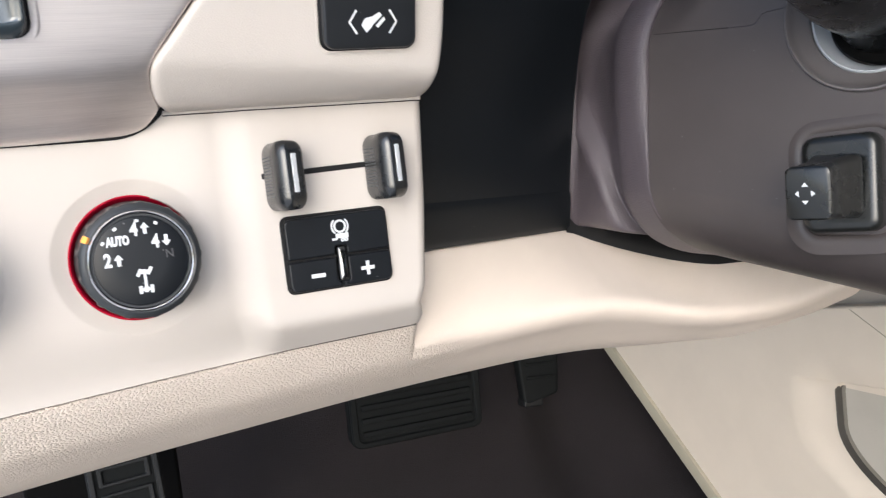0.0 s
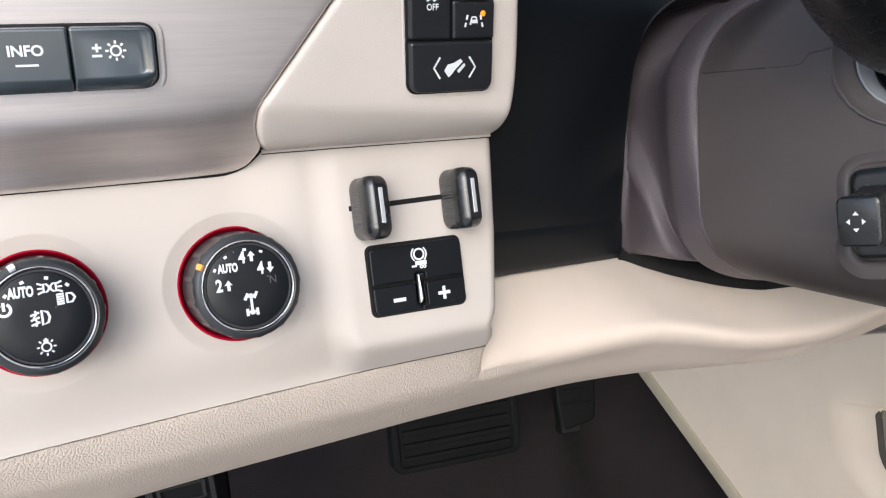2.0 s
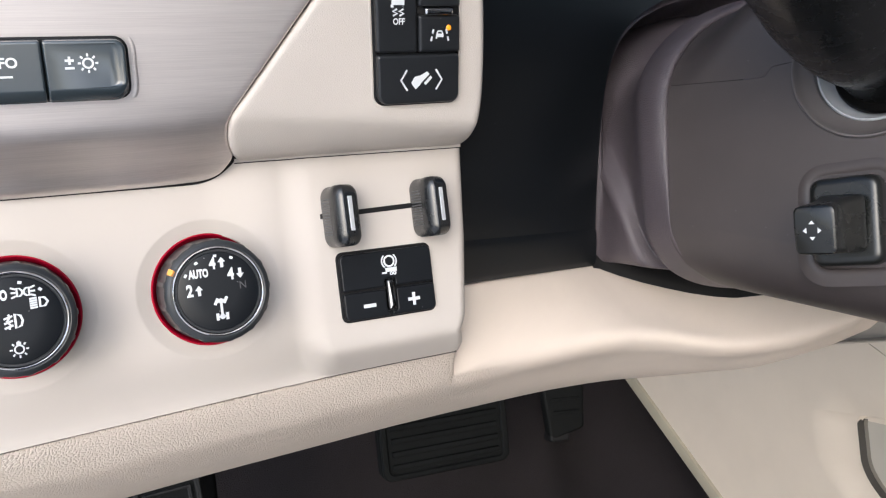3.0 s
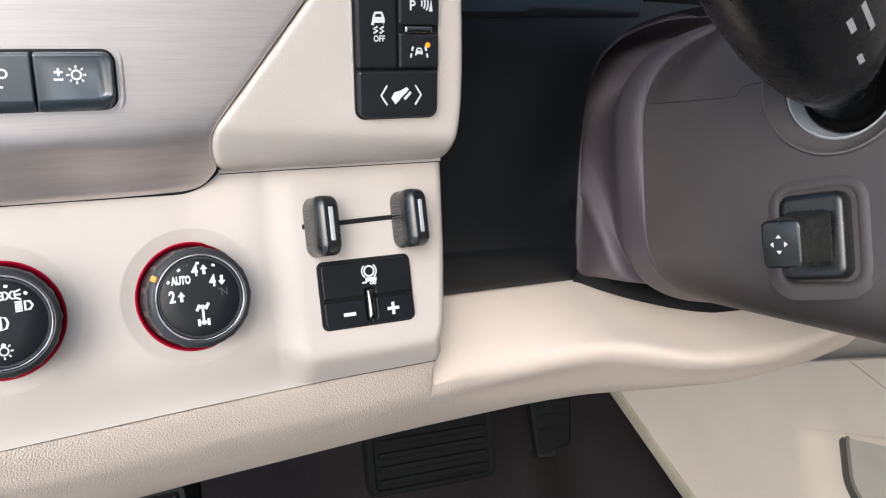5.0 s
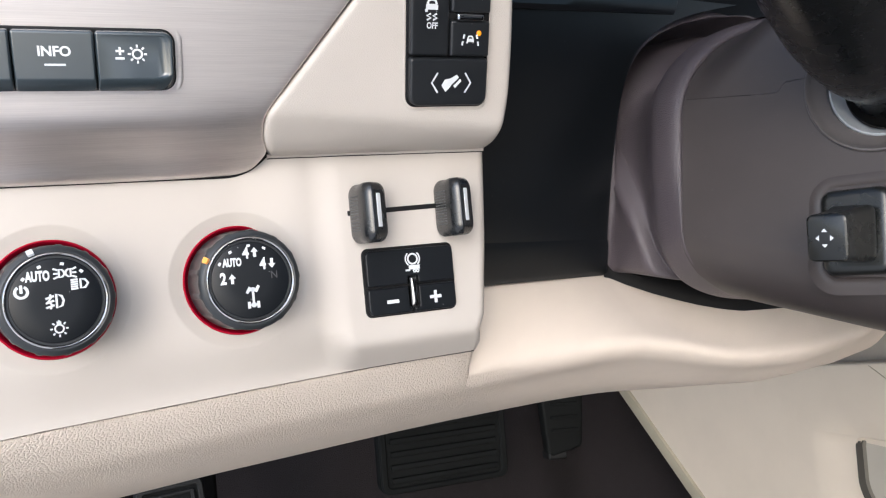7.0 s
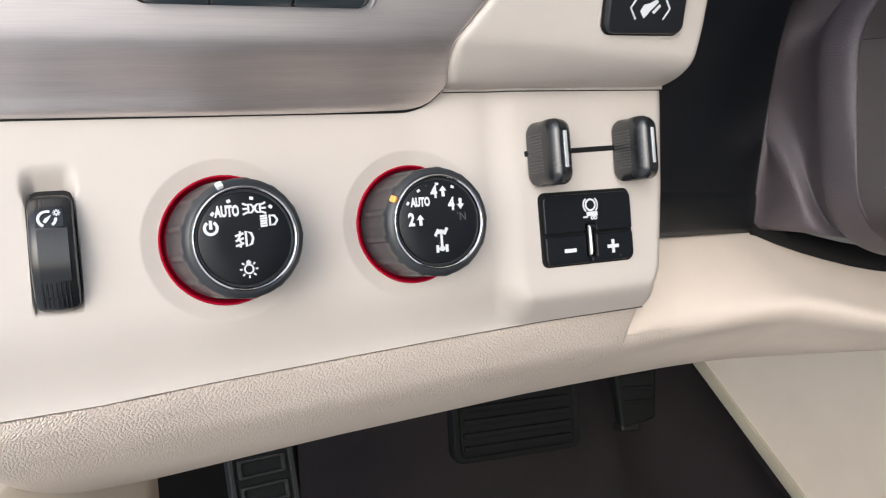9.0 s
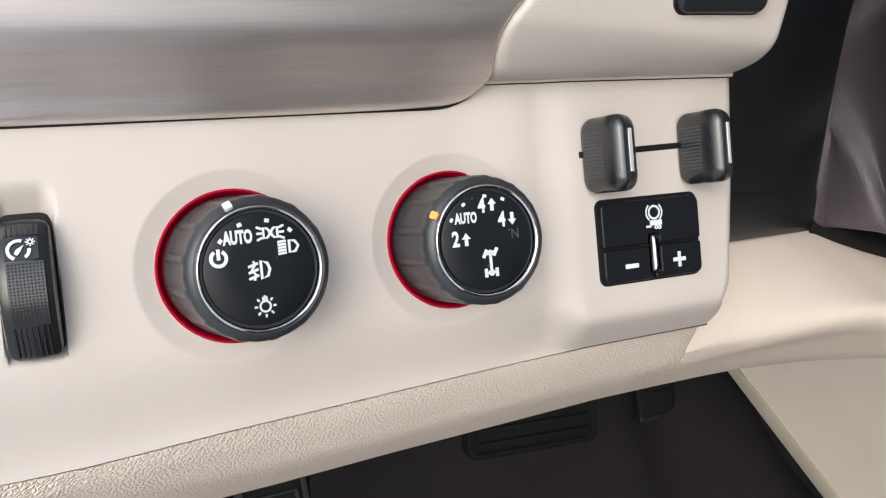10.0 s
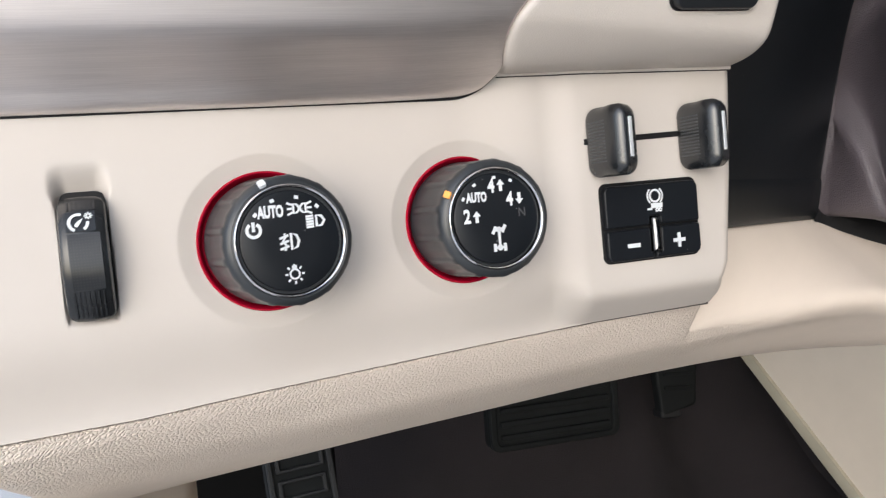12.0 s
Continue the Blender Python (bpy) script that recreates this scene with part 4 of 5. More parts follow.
def build_trailer_brake():
    t = thing("trailer_brake_control", (0.023, -0.006, -0.0016), "black trailer brake controller with buttons and two sliding levers", "brake controller")
    pl = Plate((0, 0, -0.0016))
    part("bezel", slab(pl, box_outline(-0.0002, -0.0324, 0.0466, 0.0004, 0.0032), -0.006, 0.0002, 0.0002, 2), M_DEEP, t)
    notch = round_poly([(0.0011, -0.0179), (0.0214, -0.0179), (0.0214, -0.0143), (0.0266, -0.0143), (0.0266, -0.0179), (0.0458, -0.0179), (0.0458, -0.0010), (0.0011, -0.0010)], [0.0009, 0.0009, 0.001, 0.001, 0.0009, 0.0009, 0.0028, 0.0028], 4)
    upper = part("upper_button", slab(pl, notch, -0.004, 0.0024, 0.00075, 5), M_BUTTON, t)
    low1 = round_poly([(0.0011, -0.0315), (0.0230, -0.0315), (0.0230, -0.0292), (0.0214, -0.0292), (0.0214, -0.0190), (0.0011, -0.0190)], [0.0028, 0.0009, 0.0004, 0.0008, 0.0009, 0.0009], 4)
    low2 = round_poly([(0.0238, -0.0315), (0.0458, -0.0315), (0.0458, -0.0190), (0.0266, -0.0190), (0.0266, -0.0292), (0.0238, -0.0292)], [0.0009, 0.0028, 0.0009, 0.0009, 0.0008, 0.0004], 4)
    minus = part("minus_button", slab(pl, low1, -0.004, 0.0024, 0.00075, 5), M_BUTTON, t)
    plus = part("plus_button", slab(pl, low2, -0.004, 0.0024, 0.00075, 5), M_BUTTON, t)
    part("manual_slide", slab(pl, box_outline(0.0219, -0.0289, 0.0261, -0.0146, 0.0009, 4), -0.003, 0.0040, 0.0018, 6), M_DARK_CHROME, t, "polished centre bar")
    z = 0.00252
    bm = bmesh.new()
    strip(bm, pl, [(0.0100, -0.0256), (0.0160, -0.0256)], 0.0012, z)
    part("minus_sign", bm, M_WHITE, minus, "", False)
    bm = bmesh.new()
    strip(bm, pl, [(0.0319, -0.0253), (0.0379, -0.0253)], 0.0011, z)
    strip(bm, pl, [(0.0349, -0.0283), (0.0349, -0.0258)], 0.0011, z)
    strip(bm, pl, [(0.0349, -0.0248), (0.0349, -0.0223)], 0.0011, z)
    part("plus_sign", bm, M_WHITE, plus, "", False)
    bm = bmesh.new()
    c = (0.0246, -0.0062)
    strip(bm, pl, arc(c, 0.0024, 0, 360, 24)[:-1], 0.0006, z, True)
    strip(bm, pl, arc(c, 0.0036, 130, 230, 12), 0.0005, z)
    strip(bm, pl, arc(c, 0.0036, -50, 50, 12), 0.0005, z)
    blot(bm, pl, [(c[0] - 0.0022, c[1] - 0.0050), (c[0] + 0.0034, c[1] - 0.0050), (c[0] + 0.0034, c[1] - 0.0030), (c[0] - 0.0022, c[1] - 0.0030)], z)
    strip(bm, pl, [(c[0] - 0.0040, c[1] - 0.0053), (c[0] - 0.0016, c[1] - 0.0053)], 0.0006, z)
    for dx in (0.0006, 0.0022):
        strip(bm, pl, arc((c[0] + dx, c[1] - 0.0058), 0.0006, 0, 360, 10)[:-1], 0.0004, z, True)
    part("symbol", bm, M_WHITE, upper, "", False)
    slot = Plate((0, 0, -0.0016))
    part("slot", slab(slot, round_poly([(-0.0048, 0.0165), (0.0500, 0.0177), (0.0500, 0.0200), (-0.0048, 0.0189)], 0.0004, 3), -0.006, 0.0003, 0.0001, 2), M_DEEP, t)
    slider_lever(t, 0.0025)
    slider_lever(t, 0.0458)


# ---- upper trim with the switch bank ----
FACE = Plate((0, 0.063, 0.031), (1, 0, 0), (0, 0.905, 0.4254))
BANK = Plate((0, 0.063, 0.031), (1, 0, 0), (-0.063, 0.905, 0.4254))   # its columns lean a little to the left


def on_face(v):
    return (v - 0.063) / 0.905


def face_point(u, v, lift=0.0):
    return (u, v - 0.4254 * lift, 0.031 + 0.47 * (v - 0.063) + 0.905 * lift)


def build_upper_trim():
    left = [(-0.0375, 0.0466, -0.010), (-0.0378, 0.0460, -0.002), (-0.0392, 0.0458, 0.0083), (-0.0415, 0.0466, 0.0118), (-0.0432, 0.0490, 0.0160), (-0.0445, 0.0525, 0.0205), (-0.0448, 0.0563, 0.0250), face_point(-0.0439, 0.0603), face_point(-0.0369, 0.0684), face_point(-0.0206, 0.0880), face_point(-0.0064, 0.1053), face_point(0.0112, 0.127), face_point(0.0292, 0.148)]
    right = [(0.0702, 0.0457, -0.010), (0.0700, 0.0455, -0.004), (0.0684, 0.0462, 0.010), (0.0670, 0.0480, 0.0200), (0.0674, 0.0518, 0.0262), face_point(0.0684, 0.0585), face_point(0.0686, 0.0684), face_point(0.0672, 0.0880), face_point(0.0652, 0.1053), face_point(0.0626, 0.127), face_point(0.060, 0.148)]
    t = DASHBOARD
    t = part("switch_surround", sheet(left, right, 60, 90, 0.0034, (0, -0.2, 0.98), 0.02), M_TRIM, t, "beige soft-grained surround")
    for name, d0, d1, h, mat in (("seam_gap", -0.0003, 0.0016, 0.0005, M_DEEP), ("seam_lip", 0.0001, 0.0018, 0.0011, M_TRIM)):
        rows = []
        for j in range(61):
            x = -0.0395 + 0.1083 * j / 60
            y = 0.0452 - 0.0075 * (x + 0.04)
            rows.append([P(x, y + d0, panel_w(x, y) - 0.003), P(x, y + d0, panel_w(x, y) + h - 0.0002), P(x, y + d0 + 0.0003, panel_w(x, y) + h), P(x, y + d1, panel_w(x, y) + h)])
        part(name, grid_mesh(rows), mat, t)


def build_switch_bank():
    t = thing("assist_switch_bank", (0.036, 0.09, 0.042), "black bank of driver assistance push switches with white symbols", "switches")
    B = on_face
    z0, z1 = -0.004, 0.0034
    part("housing", slab(BANK, box_outline(0.0163, B(0.0612), 0.0556, B(0.1500), 0.0045), -0.006, 0.0006, 0.0005), M_DEEP, t)
    rim_o, rim_i = box_outline(0.0150, B(0.0597), 0.0569, B(0.1512), 0.0055), box_outline(0.0163, B(0.0612), 0.0556, B(0.1500), 0.0045)
    part("rim", frame_ring(BANK, rim_o, rim_i, -0.004, 0.0002, 0.0004), M_TRIM, t, "beige rolled edge")

    def key(name, a0, v0, a1, v1, r, bevel=0.0011):
        shape = round_poly([(a0, B(v0)), (a1, B(v0)), (a1, B(v1)), (a0, B(v1))], r, 6)
        rings = [[BANK(p.x, p.y, z0) for p in shape]]
        for i in range(6):
            g = math.pi / 2 * i / 5
            rings.append([BANK(p.x, p.y, z1 - bevel * (1 - math.sin(g))) for p in inset(shape, min(bevel, 0.0012) * (1 - math.cos(g)))])
        # a slightly pillowed top
        ca, cb = (a0 + a1) / 2, (B(v0) + B(v1)) / 2
        for q, h in ((0.985, 0.00002), (0.95, 0.00004), (0.80, 0.00007), (0.40, 0.0001)):
            rings.append([BANK(ca + (p.x - ca) * q, cb + (p.y - cb) * q, z1 + h) for p in inset(shape, min(bevel, 0.0012))])
        return part(name, rings_mesh(rings), M_KEY, t)
    ped = key("pedal_switch", 0.0171, 0.0620, 0.0549, 0.0814, [0.0046, 0.0046, 0.0018, 0.0018], 0.0024)
    trac = key("traction_switch", 0.0171, 0.0820, 0.0353, 0.1240, 0.0014, 0.0016)
    lane = key("lane_switch", 0.0359, 0.0820, 0.0549, 0.0958, 0.0010, 0.0013)
    park = key("parking_switch", 0.0359, 0.0990, 0.0549, 0.1240, 0.0010, 0.0013)
    top = key("upper_switch", 0.0171, 0.1246, 0.0549, 0.1490, [0.0014, 0.0014, 0.004, 0.004])
    part("divider_bar", slab(BANK, box_outline(0.0383, B(0.0961), 0.0510, B(0.0987), 0.0008, 4), -0.002, 0.0050, 0.0011, 5), M_RING, t, "polished bar")
    z = z1 + 0.00020
    # foot pedal with two chevrons
    bm = bmesh.new()
    c = (0.0368, B(0.0716))
    for s in (-1, 1):
        strip(bm, BANK, [(c[0] + s * 0.0066, c[1] + 0.0044), (c[0] + s * 0.0094, c[1]), (c[0] + s * 0.0066, c[1] - 0.0044)], 0.0006, z)
    blot(bm, BANK, [(c[0] - 0.0048, c[1] - 0.0012), (c[0] - 0.0028, c[1] - 0.0040), (c[0] - 0.0008, c[1] - 0.0022), (c[0] - 0.0002, c[1] - 0.0012), (c[0] + 0.0022, c[1] + 0.0010), (c[0] + 0.0036, c[1] + 0.0024), (c[0] + 0.0026, c[1] + 0.0036), (c[0] - 0.0004, c[1] + 0.0020), (c[0] - 0.0032, c[1] + 0.0014)], z)
    blot(bm, BANK, [(c[0] + 0.0010, c[1] - 0.0014), (c[0] + 0.0019, c[1] - 0.0023), (c[0] + 0.0049, c[1] + 0.0008), (c[0] + 0.0042, c[1] + 0.0018)], z)
    part("symbol", bm, M_WHITE, ped, "", False)
    # car between lane lines
    def car(bm, c, k):
        blot(bm, BANK, [(c[0] + x * k, c[1] + y * k) for x, y in ((-1.0, -0.5), (1.0, -0.5), (1.0, 0.2), (0.7, 0.35), (-0.7, 0.35), (-1.0, 0.2))], z)
        strip(bm, BANK, [(c[0] + x * k, c[1] + y * k) for x, y in ((-0.75, 0.3), (-0.5, 0.95), (0.5, 0.95), (0.75, 0.3))], 0.28 * k, z)
        for s in (-1, 1):
            blot(bm, BANK, [(c[0] + s * 0.95 * k - 0.2 * k, c[1] - 0.85 * k), (c[0] + s * 0.75 * k + 0.05 * k, c[1] - 0.85 * k), (c[0] + s * 0.75 * k + 0.05 * k, c[1] - 0.45 * k), (c[0] + s * 0.95 * k - 0.2 * k, c[1] - 0.45 * k)], z)
    bm = bmesh.new()
    c = (0.0453, B(0.0886))
    car(bm, c, 0.0017)
    for s in (-1, 1):
        for k0, k1 in ((0.0, 0.38), (0.62, 1.0)):
            y0, y1 = -0.0024 + 0.0048 * k0, -0.0024 + 0.0048 * k1
            strip(bm, BANK, [(c[0] + s * (0.0040 - 0.0011 * k0), c[1] + y0), (c[0] + s * (0.0040 - 0.0011 * k1), c[1] + y1)], 0.0006, z)
    part("symbol", bm, M_WHITE, lane, "", False)
    bm = lathe(Plate(BANK.o + BANK.ex * 0.0494 + BANK.ey * B(0.0913), BANK.ex, BANK.ey), [(0.0012, z1 - 0.001), (0.0012, z1 + 0.0001), (0.0008, z1 + 0.0004)], 20)
    part("indicator_lamp", bm, M_LAMP, lane, "glowing amber indicator")
    bm = bmesh.new()
    c = (0.0268, B(0.1010))
    car(bm, (c[0], c[1]), 0.0028)
    for s in (-1, 1):
        strip(bm, BANK, [(c[0] + s * 0.0014 + x * 0.001, c[1] - 0.0030 - y * 0.001) for x, y in ((0.9, 0), (-0.9, 0.9), (0.9, 1.8), (-0.9, 2.7))], 0.0006, z)
    letters(bm, BANK, "OFF", (c[0] + 0.0002, c[1] - 0.0081), 0.0036, z, 0.82, 0.00008)
    part("symbol", bm, M_WHITE, trac, "", False)
    bm = bmesh.new()
    c = (0.0440, B(0.1062))
    letters(bm, BANK, "P", (c[0] - 0.0018, c[1]), 0.0058, z, 1.0, 0.0001)
    for r in (0.002, 0.0034, 0.0048):
        strip(bm, BANK, arc((c[0] + 0.0006, c[1] + 0.001), r, -35, 35, 8), 0.0005, z)
    blot(bm, BANK, [(c[0] + 0.0058, c[1] - 0.0022), (c[0] + 0.0076, c[1] - 0.0022), (c[0] + 0.0068, c[1] + 0.003)], z)
    part("symbol", bm, M_WHITE, park, "", False)


# ---- brushed trim with the display buttons ----
def build_brushed_trim():
    left = [(-0.270, 0.0390, -0.004), (-0.270, 0.0372, 0.0052), (-0.270, 0.0378, 0.0085), (-0.270, 0.0440, 0.0120), (-0.270, 0.0500, 0.0185), (-0.270, 0.0568, 0.0274), (-0.270, 0.0600, 0.0296), (-0.270, 0.0684, 0.0336), (-0.270, 0.0880, 0.0428), (-0.270, 0.1053, 0.0509), (-0.270, 0.127, 0.0611), (-0.270, 0.148, 0.071)]
    right = [(-0.060, 0.0395, -0.014), (-0.058, 0.0380, -0.006), (-0.0475, 0.0396, -0.0030), (-0.0432, 0.0437, 0.003), (-0.0412, 0.0466, 0.0075), (-0.0436, 0.0500, 0.0140), (-0.0449, 0.0540, 0.0200), (-0.0450, 0.0592, 0.0275), face_point(-0.0366, 0.0694, -0.0005), face_point(-0.0205, 0.0890, -0.0005), face_point(-0.0064, 0.1063, -0.0005), face_point(0.010, 0.128, -0.0005), face_point(0.028, 0.149, -0.0005)]
    t = part("brushed_plate", sheet(left, right, 90, 110, 0.0015, (0, -0.25, 0.97), 0.02, 10.0, lambda s: -0.055 * max(0.0, 1 - s / 0.26)), M_BRUSHED, DASHBOARD, "warm brushed aluminium trim")
    # dark joint along the lower edge, lying on the switch panel
    R = curve_at([(-0.270, 0.0372, 0), (-0.150, 0.0378, 0), (-0.080, 0.0381, 0), (-0.060, 0.0380, 0), (-0.0540, 0.0384, 0), (-0.0475, 0.0406, 0), (-0.0430, 0.0438, 0), (-0.0400, 0.0464, 0), (-0.0380, 0.049, 0)])
    rows = []
    for j in range(101):
        p, q = R(j / 100), R(min(1, j / 100 + 0.004)) - R(max(0, j / 100 - 0.004))
        n = Vector((q.y, -q.x, 0)).normalized()
        row = []
        for d, h in ((0.0009, -0.001), (0.0008, 0.0004), (0.0, 0.0006), (-0.0012, 0.0006)):
            x, y = p.x + n.x * d, p.y + n.y * d
            row.append(P(x, y, panel_w(x, y) + h))
        rows.append(row)
    part("joint", grid_mesh(rows), M_DEEP, t, "dark shadow joint")


def build_display_buttons():
    t = thing("display_buttons", (-0.125, 0.078, 0.038), "row of glossy black display buttons with white lettering", "buttons")
    B = on_face
    part("housing", slab(FACE, box_outline(-0.1598, B(0.0686), -0.0800, B(0.0896), 0.005), -0.004, 0.0012, 0.0005), M_DEEP, t)
    hole = box_outline(-0.1599, B(0.0685), -0.0799, B(0.0897), 0.0052, 8)
    part("rolled_edge", rings_mesh([[FACE(p.x, p.y, h * smooth01((p.x + 0.0830) / 0.0060) - 0.0008 * (1 - smooth01((p.x + 0.0850) / 0.0070))) for p in inset(hole, -d)] for d, h in ((0.0032, -0.0003), (0.0025, 0.00008), (0.0018, 0.0002), (0.0011, 0.00012), (0.0005, -0.0001), (0.0, -0.0006))], False, False), M_BRUSHED, t, "rolled brushed edge of the opening")
    edges = [-0.1590, -0.1358, -0.1084, -0.0809]
    z1 = 0.0086
    for k in range(3):
        a0, a1 = edges[k] + 0.0002, edges[k + 1] - 0.0002
        r = [0.005 if k == 0 else 0.0011, 0.005 if k == 2 else 0.0011, 0.0036 if k == 2 else 0.0011, 0.0036 if k == 0 else 0.0011]
        shape = round_poly([(a0, B(0.0693)), (a1, B(0.0693)), (a1, B(0.0890)), (a0, B(0.0890))], r, 5)
        # the face leans back towards its top edge, over a sloping lower skirt
        lo_b, hi_b = B(0.0693), B(0.0890)
        lean = lambda y: 1.0 - 0.40 * (y - lo_b) / (hi_b - lo_b)
        rings = [[FACE(p.x, p.y, -0.002) for p in shape], [FACE(p.x, p.y, 0.0046) for p in shape]]
        for j in range(1, 10):
            q = j / 9
            ins = inset(shape, 0.0009 * (1 - math.cos(q * 1.57)))
            up = lambda y: y + max(0, B(0.0785) - y) * 0.50 * math.sin(q * 1.3)
            rings.append([FACE(p.x, up(p.y), 0.0046 + (z1 * lean(up(p.y)) - 0.0046) * math.sin(q * 1.57)) for p in ins])
        rings.append([FACE(p.x, up(p.y), z1 * lean(up(p.y))) for p in inset(shape, 0.00095)])
        if k == 2:   # the last face is dished, with a raised end
            for d, sink in ((0.0006, 0.0), (0.0014, 0.0005), (0.0024, 0.0010), (0.0032, 0.0011)):
                dish = round_poly([(a0 + 0.0010, lo_b + 0.0010), (a1 - 0.00095 - d, lo_b + 0.0010), (a1 - 0.00095 - d, hi_b - 0.0010), (a0 + 0.0010, hi_b - 0.0010)], [0.0005, 0.0040, 0.0027, 0.0005], 5)
                rings.append([FACE(p.x, up(p.y), z1 * lean(up(p.y)) - sink * smooth01((p.x - a0) / (a1 - a0) * 2 - 0.8)) for p in dish])
        ob = part("button", rings_mesh(rings), M_DISPLAY, t)
        mid_a, mid_b = (a0 + a1) / 2 - 0.0004, B(0.0821)
        bm = bmesh.new()
        print_plate = lambda a, b, h=0.0: FACE(a, b, z1 * lean(b) + h)
        if k == 0:
            letters(bm, print_plate, "HUD", (mid_a, mid_b), 0.0048, 0.0002, 1.0, 0.00014)
        elif k == 1:
            letters(bm, print_plate, "INFO", (mid_a + 0.0005, mid_b + 0.0005), 0.0048, 0.0002, 1.0, 0.00014)
            strip(bm, print_plate, [(mid_a - 0.003, mid_b - 0.0040), (mid_a + 0.004, mid_b - 0.0040)], 0.0005, 0.0002)
        else:
            sun_icon(bm, print_plate, (mid_a + 0.0010, mid_b), 0.0016, 0.0003, 1.0, 0.0005)
            x = mid_a - 0.0050
            strip(bm, print_plate, [(x - 0.0015, mid_b + 0.0010), (x + 0.0015, mid_b + 0.0010)], 0.0006, 0.0002)
            strip(bm, print_plate, [(x, mid_b - 0.0004), (x, mid_b + 0.0024)], 0.0006, 0.0003)
            strip(bm, print_plate, [(x - 0.0017, mid_b - 0.0016), (x + 0.0015, mid_b - 0.0016)], 0.0006, 0.0002)
        part("lettering" if k < 2 else "symbol", bm, M_WHITE, ob, "", False)


# ---- black infill beside the column ----
BN, BD = Vector((0.3957, -0.2849, 0.8731)), 0.0077


def on_black(u, v, lift=0.0):
    return (u + BN.x * lift, v + BN.y * lift, (BD - BN.x * u - BN.y * v) / BN.z + BN.z * lift)


OPENING = [(0.1965, -0.0300), (0.1955, -0.0150), (0.1935, 0.015), (0.1925, 0.045), (0.1938, 0.0750), (0.1978, 0.0925), (0.2050, 0.1070), (0.2160, 0.1172), (0.2333, 0.1273), (0.2590, 0.1371), (0.2946, 0.1469), (0.3340, 0.1563)]


def build_black_infill():
    left = [on_black(0.050, -0.0235 + 0.0), on_black(0.052, -0.005), on_black(0.055, 0.03), on_black(0.058, 0.07), on_black(0.06, 0.100), on_black(0.062, 0.112), on_black(0.062, 0.116), on_black(0.062, 0.120), on_black(0.062, 0.124)]
    right = [on_black(u, v) for u, v in OPENING]
    t = thing("column_infill", (0.13, 0.05, -0.03), "satin black plastic infill panel beside the steering column", "dashboard trim")
    part("panel", sheet(left, right, 50, 80, 0.002, BN, 0.025), M_BLACK, t)
    # lower flange, set a little proud
    l2 = [on_black(0.050, -0.0235, 0.0), on_black(0.050, -0.021, 0.0012), on_black(0.050, -0.004, 0.0012), on_black(0.050, -0.001, 0.0)]
    r2 = [on_black(0.1962, -0.0300, 0.0), on_black(0.1960, -0.0275, 0.0012), on_black(0.1945, -0.0085, 0.0012), on_black(0.194, -0.006, 0.0)]
    part("flange", sheet(l2, r2, 12, 14, 0.001, BN, 0.001), M_BLACK, t)
    # instrument hood edge above
    l3 = [on_black(0.060, 0.1110, -0.002), on_black(0.060, 0.1112, 0.0030), on_black(0.060, 0.1135, 0.0045), on_black(0.060, 0.130, 0.000), on_black(0.060, 0.175, -0.020)]
    r3 = [on_black(0.2440, 0.1355, -0.002), on_black(0.2440, 0.1360, 0.0020), on_black(0.2440, 0.1385, 0.0032), on_black(0.250, 0.156, 0.000), on_black(0.255, 0.20, -0.020)]
    part("hood_edge", sheet(l3, r3, 20, 20, 0.002, BN, 0.01), M_BLACK, t, "black instrument hood edge")


# ---- steering column: gaiter, shrouds, stalk, adjuster ----
SKEW = 0.345


def shroud_ring(w, seam, upper, n=14):
    """Half of the shroud's section at a depth w: from the left seam over or under to the right seam."""
    k = (w + 0.010) / 0.11
    left = 0.1995 + SKEW * (w + 0.010)
    right = left + 0.17
    bot = -0.0515 - 0.0272 * k
    top = 0.117 + 0.004 * k
    soft = 1 - smooth01((w + 0.010) / 0.064)
    cx, cy = 0.040 + 0.055 * soft, 0.022 + 0.040 * soft
    rx, ry = (cx, cy) if upper else (0.066, 0.046)
    roll = lambda v: cx * (1 - math.sqrt(max(0.0, 1 - min(1.0, max(0.0, (v - top + cy) / cy)) ** 2)))
    lean = lambda v: left + 0.12 * (min(v, top - cy) - 0.04) + roll(v)
    a0 = math.degrees(math.asin(min(1.0, max(0.0, (seam - top + cy) / cy))))
    pts = []
    if upper:
        flat = max(seam, top - ry)
        pts += [(lean(seam + (flat - seam) * i / 40), seam + (flat - seam) * i / 40) for i in range(41)]
        pts += [(lean(top - ry) + rx - rx * math.cos(radians(a0 + (90 - a0) * i / n)), top - ry + ry * math.sin(radians(a0 + (90 - a0) * i / n))) for i in range(1, n + 1)]
        pts += [(right - rx + rx * math.sin(radians(90 * i / n)), top - ry + ry * math.cos(radians(90 * i / n))) for i in range(n + 1)]
        pts += [(right, seam)]
    else:
        pts += [(lean(seam + (bot + ry - seam) * i / 90), seam + (bot + ry - seam) * i / 90) for i in range(91)]
        pts += [(lean(bot + ry) + rx - rx * math.cos(radians(90 * i / n)), bot + ry - ry * math.sin(radians(90 * i / n))) for i in range(1, n + 1)]
        pts += [(right - rx + rx * math.sin(radians(90 * i / n)), bot + ry - ry * math.cos(radians(90 * i / n))) for i in range(n + 1)]
        pts += [(right, seam)]
    return pts


def seam_height(w):
    return 0.0705 - 0.14 * (w + 0.010) + 0.0052 * smooth01((w - 0.044) / 0.005) + 0.12 * max(0, w - 0.047)


